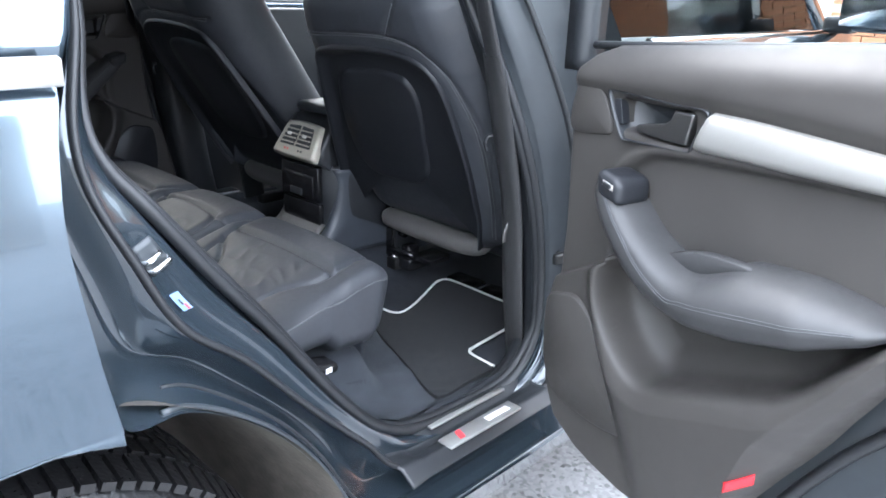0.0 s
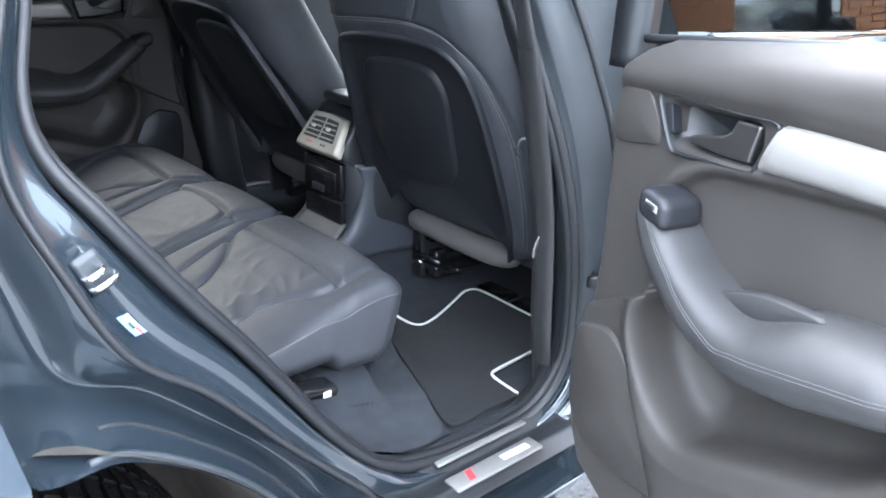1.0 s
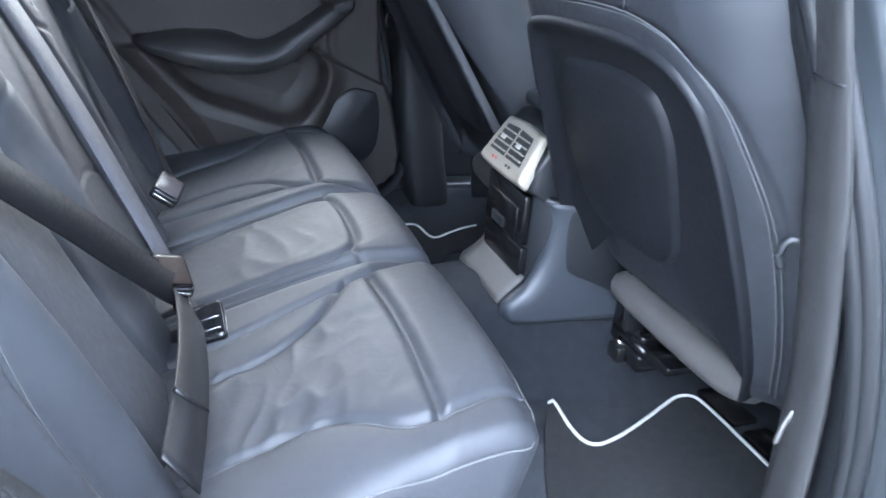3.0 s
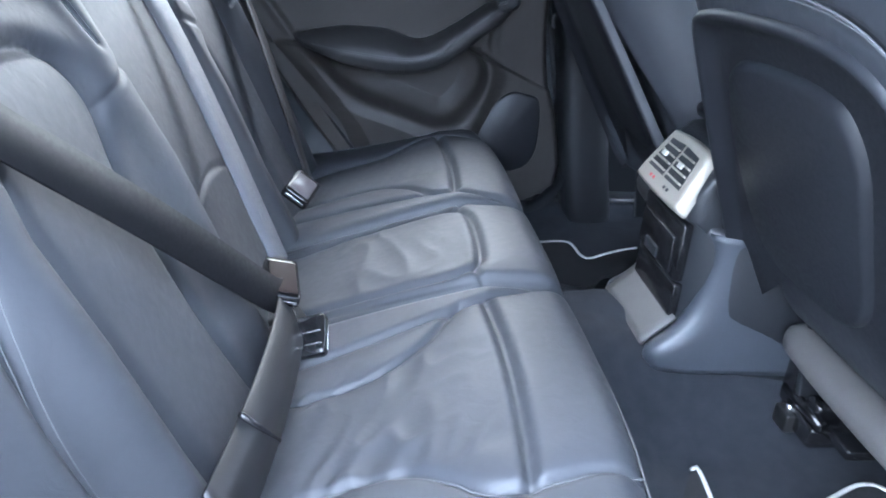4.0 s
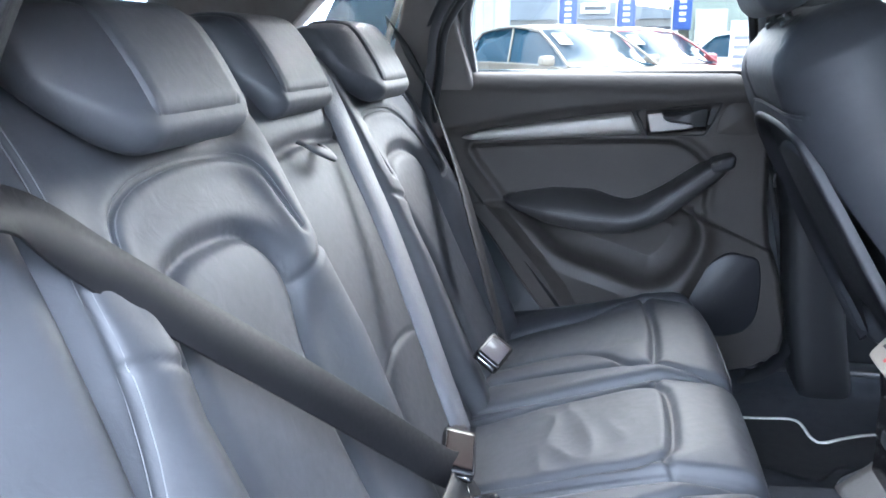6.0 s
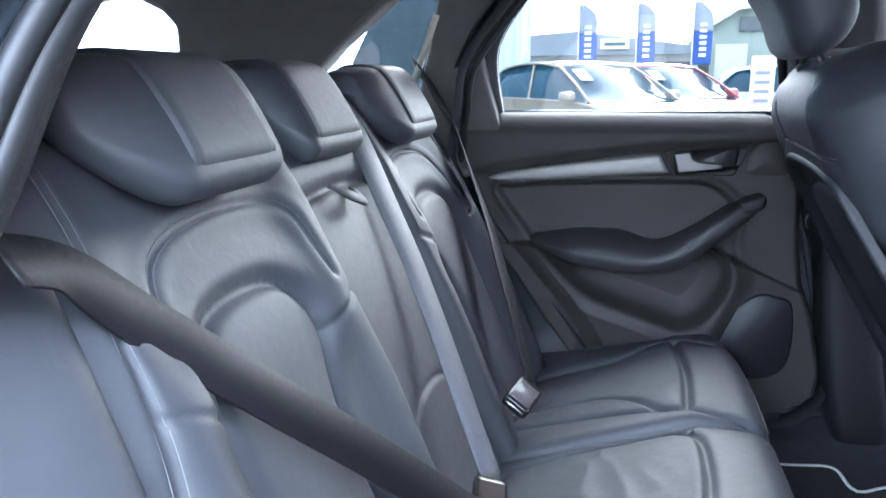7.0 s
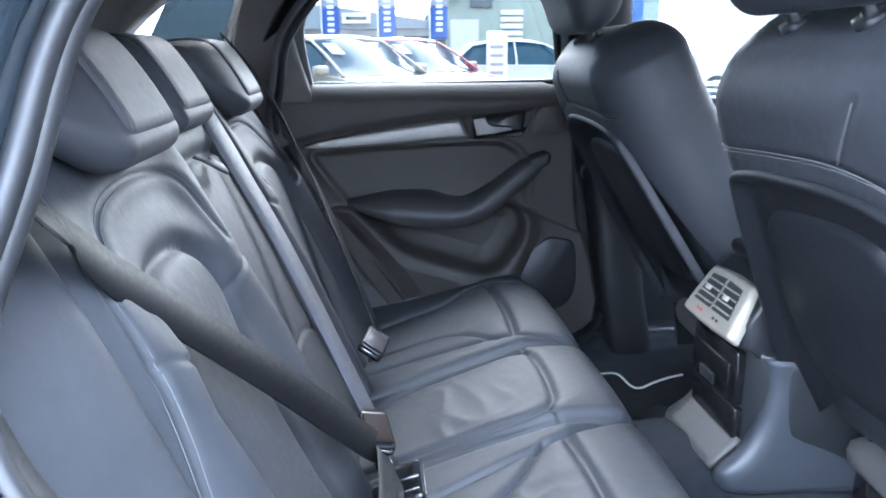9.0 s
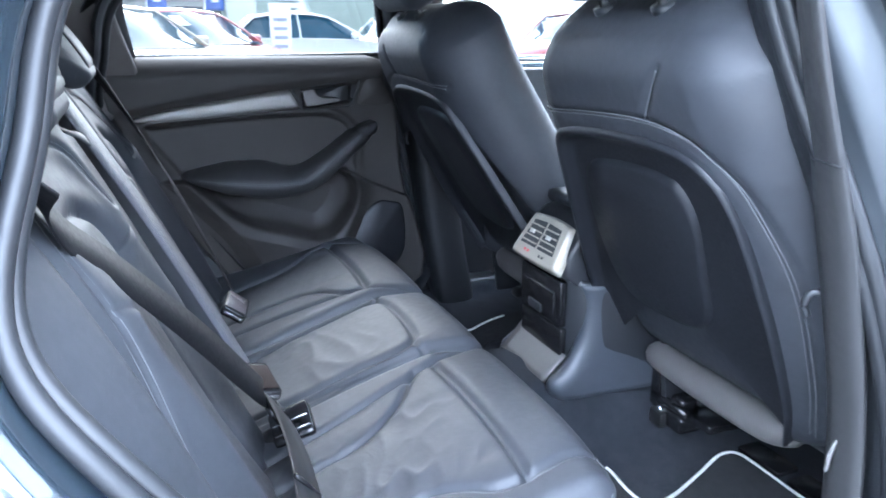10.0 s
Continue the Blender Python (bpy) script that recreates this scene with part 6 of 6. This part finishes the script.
# door mirror
mirror_ob = thing("wing_mirror", (2.22, -0.16, 1.15), "dark wing mirror on the front door", "wing mirror")
v, f = pillow((0.075, 0.115, 0.075), 0.05, (16, 18, 14))
part("mirror_housing", v + (2.22, -0.20, 1.20), f, PAINT, mirror_ob)
v, f = block((2.140, -0.30, 1.14), (2.146, -0.10, 1.26), 0.002)
part("mirror_glass", v, f, CHROME, mirror_ob, "mirror pane")
part("mirror_arm", *block((2.18, -0.12, 1.12), (2.26, -0.05, 1.16), 0.01), BLACK_PLASTIC, mirror_ob)
part("bonnet", *surf(lambda U, V: (2.6 + 1.0 * V, 0.0 + 1.67 * U, 1.02 - 0.12 * V**1.5 + 0.03 * np.sin(U * 3.14)), np.linspace(0, 1, 20), np.linspace(0, 1, 14)), PAINT, car, "painted bonnet", solid=0.02)

# front wings, nose, bumpers and the other wheels
def front_wing(side):
    cols = np.linspace(2.385, 3.62, 60)
    rows = []
    for x in cols:
        d = abs(x - 3.0)
        low_z = 0.37 + math.sqrt(0.43**2 - d * d) if d < 0.43 else 0.32
        top_z = 1.04 - 0.10 * max(0, (x - 2.6)) ** 1.5
        zz = np.linspace(top_z, max(low_z, 0.32), 14)
        yy = -0.085 - 0.02 * np.exp(-((zz - 0.85) / 0.15) ** 2) + 0.9 * max(0, x - 3.3) ** 2 + 0.06 * np.clip((zz - top_z + 0.08) / 0.08, 0, 1) ** 2
        rows.append(np.stack([np.full(14, x), yy, zz], 1))
    v = np.array(rows).reshape(-1, 3)
    return (v if side > 0 else mirror_y(v)), grid_faces(60, 14)


for s in (1, -1):
    part("front_wing", *front_wing(s), PAINT, car, solid=0.008)
part("nose", *surf(lambda U, V: (3.60 + 0.16 * np.sin((1 - V) * 2.2) ** 1.0 - 0.35 * np.abs(U * 2 - 1) ** 4, -0.01 + 1.69 * U, 0.90 - 0.60 * V), np.linspace(0, 1, 30), np.linspace(0, 1, 16)), PAINT, car, "painted nose and bumper", solid=0.02)
part("grille", *block((3.72, C - 0.42, 0.56), (3.775, C + 0.42, 0.80), 0.02), BLACK_PLASTIC, car, "black radiator grille")
part("rear_bumper", *block((-0.98, -0.05, 0.30), (-0.82, 2 * C + 0.05, 0.66), 0.06), PAINT, car, "painted rear bumper")
tyre_v, tyre_f = tyre()
rim_v, rim_f = sweep([(AXLE[0], -0.02, AXLE[1]), (AXLE[0], 0.20, AXLE[1])], ring(0.24, 32), up=(1, 0, 0))
for dx, far in ((2.8, False), (0.0, True), (2.8, True)):
    rv, tv2 = rim_v + (dx, 0, 0), tyre_v + (dx, 0, 0)
    wheel_ob = part("wheel", mirror_y(rv) if far else rv, rim_f, SATIN, car, "silver alloy wheel")
    part("tyre", mirror_y(tv2) if far else tv2, tyre_f, TYRE, wheel_ob)

# ---- the lot outside ----
BLUE_METAL = material("blue_cladding", (0.52, 0.64, 0.73), 0.5, metal=0.2, scale=2, var=0.12)
shed = thing("clad_building", (-6.0, 14.0, 0.0), "blue corrugated metal-clad building", "building")


def cladding(x0, y0, x1, y1, h, pitch=0.28):
    p0, p1 = np.array([x0, y0]), np.array([x1, y1])
    ln = np.linalg.norm(p1 - p0)
    n = int(ln / pitch)
    d = (p1 - p0) / ln
    q = np.array([d[1], -d[0]])
    pts = []
    for k in range(n):
        for t, o in ((0.0, 0.0), (0.55, 0.0), (0.62, 0.05), (0.92, 0.05)):
            s = (k + t) * pitch
            pts.append(p0 + d * s + q * o)
    pts = np.array(pts)
    v = np.concatenate([np.c_[pts, np.zeros(len(pts))], np.c_[pts, np.full(len(pts), h)]])
    m = len(pts)
    return v, [(i, i + 1, m + i + 1, m + i) for i in range(m - 1)]


part("cladding", *cladding(-22.0, 11.0, -1.28, 16.0, 9.5, 0.40), BLUE_METAL, shed, "ribbed blue cladding", smooth=False, solid=0.02)
part("cladding", *cladding(-1.28, 16.0, -2.77, 25.0, 9.5, 0.40), BLUE_METAL, shed, smooth=False, solid=0.02)
shed2 = thing("rear_shed", (-12.0, -2.0, 0.0), "grey-green corrugated building behind the car", "building")
# plain unseen wall closing the lot behind the camera, added to cut low sky light
row = thing("shade_wall", (-2.0, -8.5, 0), "plain dark grey unseen wall added to shade the open doorway", "building")
part("wall", *block((-7.0, -9.0, 0.0), (2.8, -8.5, 2.9), 0.02), material("dark_wall_coat", (0.15, 0.15, 0.15), 0.8, scale=2, var=0.3, bump=0.4, bump_scale=60), row, smooth=False)
part("coping", *block((-7.0, -9.05, 2.9), (2.8, -8.45, 3.0), 0.02), GREY_PLASTIC, row, smooth=False)
part("cladding", *cladding(-13, -14, -13, 8.0, 6.0), material("grey_cladding", (0.50, 0.54, 0.52), 0.5, scale=2), shed2, smooth=False, solid=0.02)

CONCRETE = material("pale_wall_coat", (0.55, 0.54, 0.50), 0.8, scale=1.0)
ROOF_GREY = material("grey_roof", (0.22, 0.24, 0.26), 0.6, scale=1.0)
GREEN_GREY = material("sage_cladding", (0.30, 0.33, 0.28), 0.6, scale=1.0)
DARKWIN = material("dark_window", (0.04, 0.05, 0.06), 0.1, coat=0.5)
FLAG_BLUE = material("blue_flag_cloth", (0.05, 0.10, 0.32), 0.7, scale=4, var=0.15)
FLAG_GREY = material("grey_flag_cloth", (0.30, 0.31, 0.36), 0.7, scale=4, var=0.15)


# low showroom with a dark fascia
low = thing("showroom", (0.0, 34.0, 0.0), "low grey-roofed showroom with a white sign panel", "building")
part("wall", *block((-9.0, 34.0, 0.0), (3.6, 44.0, 2.35), 0.02), CONCRETE, low, smooth=False)
part("roof", *prism([(-9.4, 2.3), (3.75, 2.3), (3.7, 2.58), (-1.4, 3.3), (-9.4, 2.8)], 33.4, 44.5, lambda a, b, d: (a, d, b)), ROOF_GREY, low, smooth=False)
for k in range(6):
    part("window", *block((-6.4 + 1.7 * k, 33.95, 0.5), (-5.2 + 1.7 * k, 34.0, 2.0), 0.01), DARKWIN, low, smooth=False)
part("sign_panel", *block((-0.46, 33.2, 2.52), (0.74, 33.38, 2.95), 0.02), WHITE_PRINT, low, smooth=False)
part("lettering_bar", *block((-0.30, 33.17, 2.66), (0.58, 33.2, 2.80), 0.005), DARKWIN, low, smooth=False)
# tall gabled shed
tall = thing("warehouse", (9.0, 35.0, 0.0), "tall sage-green warehouse with a shutter door", "building")
part("wall", *prism([(4.1, 0.0), (14.0, 0.0), (14.0, 3.7), (9.5, 4.5), (6.6, 4.25), (5.1, 4.05), (4.1, 3.4)], 34.5, 48.0, lambda a, b, d: (a, d, b)), GREEN_GREY, tall, smooth=False)
part("roof", *prism([(3.9, 3.3), (5.1, 4.05), (6.6, 4.25), (9.5, 4.5), (14.4, 3.6), (14.4, 3.9), (9.5, 4.8), (6.6, 4.5), (5.0, 4.3), (3.8, 3.5)], 34.1, 48.4, lambda a, b, d: (a, d, b)), CONCRETE, tall, smooth=False)
part("shutter", *block((4.3, 34.4, 0.0), (5.6, 34.5, 2.7), 0.02), CONCRETE, tall, smooth=False)
part("sign_panel", *block((5.2, 34.38, 3.2), (6.2, 34.48, 3.8), 0.02), DARKWIN, tall, smooth=False)
for k in range(6):
    part("louvre", *block((6.6, 34.35, 1.4 + 0.30 * k), (7.6, 34.5, 1.6 + 0.30 * k), 0.01), WHITE_PRINT, tall, smooth=False)
# bright yellow-and-white unit further forward
unit = thing("trade_unit", (24.0, 26.0, 0.0), "white trade unit with a yellow doorway", "building")
part("wall", *block((17.0, 24.0, 0.0), (34.0, 34.0, 6.0), 0.03), CONCRETE, unit, smooth=False)
part("yellow_post", *block((19.6, 23.8, 0.0), (20.6, 24.0, 6.0), 0.02), material("yellow_paint", (0.70, 0.42, 0.06), 0.6), unit, smooth=False)
for k in range(4):
    part("window", *block((21.4 + 2.4 * k, 23.9, 1.2), (23.0 + 2.4 * k, 24.0, 2.8), 0.01), DARKWIN, unit, smooth=False)


def feather_flag(x, y):
    fl = thing("feather_flag", (x, y, 0), "tall feather flag, grey above and blue below, on a pole", "flag", "feather flags")
    part("pole", *sweep(smooth_line([(x, y, 0), (x, y, 3.3), (x + 0.06, y, 3.62), (x + 0.30, y, 3.70)], 24), ring(0.02, 8), up=(0, 1, 0)), WHITE_PRINT, fl)
    for nm, z0, z1, m in (("lower_cloth", 1.70, 2.75, FLAG_BLUE), ("upper_cloth", 2.75, 3.66, FLAG_GREY)):
        v, f = surf(lambda U, V: (x + 0.02 + V * (0.58 - 0.40 * np.clip((U - 3.15) / 0.51, 0, 1) ** 2), y + 0.03 * np.sin(V * 5 + U), U), np.linspace(z0, z1, 12), np.linspace(0, 1, 8))
        part(nm, v, f, m, fl, solid=0.01)
    for k in range(6):
        part("lettering_bar", *block((x + 0.20, y - 0.06, 1.95 + 0.19 * k), (x + 0.42, y - 0.045, 2.06 + 0.19 * k), 0.005), WHITE_PRINT, fl, smooth=False)


for fx in (-0.90, 0.98, 2.74):
    feather_flag(fx, 26.0)

# white notice stand
stand = thing("notice_stand", (3.08, 14.2, 0), "white upright notice board with faint printed rows", "sign")
part("board", *block((2.88, 14.2, 0.15), (3.28, 14.24, 1.62), 0.02), WHITE_PRINT, stand)
part("base", *block((2.83, 14.0, 0.0), (3.33, 14.44, 0.15), 0.03), GREY_PLASTIC, stand)
for k in range(6):
    part("print_row", *block((2.95, 14.188, 0.5 + 0.16 * k), (3.20, 14.198, 0.56 + 0.16 * k), 0.003), FLAG_GREY, stand, smooth=False)
# blue lot post and glass shelter
post = thing("lot_post", (4.6, 11.0, 0), "dark blue lot post", "post")
part("shaft", *block((4.45, 11.0, 0), (4.75, 11.12, 4.0), 0.02), FLAG_BLUE, post)


def hatchback(x, y, yaw, body, label, scale=1.0):
    """A parked car: body with wheel cut-outs suggested by wheels, glasshouse with pillars."""
    th = thing("parked_car", (x, y, 0), label, "car", "parked cars")
    cy, sy = math.cos(radians(yaw)), math.sin(radians(yaw))

    def put(v):
        v = np.asarray(v, float) * scale
        return np.stack([x + v[:, 0] * cy - v[:, 1] * sy, y + v[:, 0] * sy + v[:, 1] * cy, v[:, 2]], 1)

    low = [(-2.0, 0.30), (-2.05, 0.55), (-1.95, 0.92), (-1.2, 0.97), (0.75, 0.93), (1.6, 0.80), (2.0, 0.62), (2.05, 0.35), (1.75, 0.22), (-1.8, 0.22)]
    lo = smooth_line(low, 60, closed=True)
    rings = []
    for k, w in ((-0.86, 0.93), (-0.88, 0.985), (-0.80, 1.0), (0.0, 1.01), (0.80, 1.0), (0.88, 0.985), (0.86, 0.93)):
        c = np.array([0, 0.58])
        q = c + (lo - c) * w
        rings.append(np.stack([q[:, 0], np.full(60, k), q[:, 1]], 1))
    part("body", put(np.stack(rings).reshape(-1, 3)), grid_faces(7, 60, closed_v=True) + [tuple(range(60)), tuple(range(360, 420))], body, th)
    up = np.array([(-1.90, 0.92), (-1.55, 1.36), (-1.1, 1.46), (-0.3, 1.48), (0.20, 1.40), (1.05, 0.92)])
    u2 = smooth_line(up, 30)
    rings = []
    for k, wz in ((-0.80, 0.0), (-0.66, 1.0), (0.0, 1.06), (0.66, 1.0), (0.80, 0.0)):
        rings.append(np.stack([u2[:, 0] * (0.97 if wz else 1), np.full(30, k), 0.92 + (u2[:, 1] - 0.92) * (wz if wz else 0.0)], 1))
    part("glasshouse", put(np.stack(rings).reshape(-1, 3)), grid_faces(5, 30), CAR_GLASS, th, "tinted car windows")
    card = np.array([(0.31, -0.58, 1.345), (0.36, -0.40, 1.345), (0.62, -0.42, 1.195), (0.57, -0.60, 1.195)]) + (0.02, 0, 0.03)
    part("windscreen_card", put(card), [(0, 1, 2, 3)], WHITE_PRINT, th, "white card behind the windscreen", smooth=False, solid=0.004)
    roof = [q for q in u2 if q[1] > 1.385]
    rr = smooth_line(roof, 14)
    rv = np.stack([np.stack([rr[:, 0], np.full(14, k), 0.92 + (rr[:, 1] - 0.92) * h + 0.012], 1) for k, h in ((-0.67, 0.985), (-0.4, 1.02), (0, 1.045), (0.4, 1.02), (0.67, 0.985))])
    part("roof", put(rv.reshape(-1, 3)), grid_faces(5, 14), body, th, solid=0.03)
    for k in (-1, 1):
        for line in ([(1.05, 0.80, 0.93), (0.62, 0.735, 1.19), (0.18, 0.67, 1.41)], [(-1.92, 0.80, 0.93), (-1.70, 0.735, 1.18), (-1.45, 0.67, 1.39)], [(-0.45, 0.81, 0.93), (-0.47, 0.74, 1.2), (-0.5, 0.675, 1.46)], [(0.18, 0.67, 1.41), (-0.4, 0.68, 1.475), (-1.0, 0.68, 1.46), (-1.45, 0.67, 1.39)]):
            q = np.array(line)
            q[:, 1] *= k
            v, f = sweep(smooth_line(q, 14), ring(0.020, 8))
            part("pillar", put(v), f, body, th)
        v, f = pillow((0.09, 0.10, 0.07), 0.05, (8, 8, 8))
        part("door_mirror", put(v + (0.75, k * 0.95, 1.0)), f, body, th)
        for wx in (-1.25, 1.25):
            v, f = sweep([(wx, k * 0.68, 0.32), (wx, k * 0.90, 0.32)], ring(0.32, 24), up=(1, 0, 0))
            part("wheel", put(v), f, RUBBER, th)
            v, f = sweep([(wx, k * 0.89, 0.32), (wx, k * 0.915, 0.32)], ring(0.21, 20), up=(1, 0, 0))
            part("rim", put(v), f, SATIN, th)


CAR_GLASS = material("car_window", (0.016, 0.050, 0.075), 0.10, var=0.5, scale=2, spec=0.25, detail_rough=0.0)
WHITE_CAR = material("white_car_paint", (0.72, 0.71, 0.69), 0.3, coat=1.0)
RED_CAR = material("red_car_paint", (0.35, 0.05, 0.05), 0.3, coat=1.0)
CREAM_CAR = material("champagne_car_paint", (0.34, 0.29, 0.22), 0.35, coat=0.5, metal=0.2)
hatchback(0.23, 11.6, -50, CREAM_CAR, "champagne parked hatchback with blue-tinted windows")
hatchback(1.3, 13.6, -50, RED_CAR, "dark red parked hatchback")
hatchback(4.4, 17.5, 0, WHITE_CAR, "white parked hatchback beside the notice stand")
hatchback(7.8, 18.5, 5, WHITE_CAR, "white parked hatchback at the lot's edge")
hatchback(9.5, 12.5, 10, RED_CAR, "red parked hatchback near the white unit")

# brick wall beyond the bonnet
BRICK = material("orange_brick", (0.42, 0.19, 0.10), 0.85, var=0.25, scale=12)
MORTAR = material("pale_mortar", (0.5, 0.46, 0.4), 0.95)
bw = thing("brick_house", (9.0, -2.5, 0), "orange brick building beyond the car's bonnet", "building")
part("wall", *block((9.04, -8.0, 0.0), (9.4, 2.1, 5.0), 0.01), MORTAR, bw, smooth=False)
bricks = []
for r in range(56):
    for k in range(42):
        y = -7.9 + 0.235 * k + (0.117 if r % 2 else 0)
        bricks.append(block_plain((9.0, y, 0.02 + 0.075 * r), (9.05, y + 0.222, 0.084 + 0.075 * r)))
tagged(part("brick", *join(*bricks), BRICK, bw, smooth=False, recalc=False), kind="stuff")
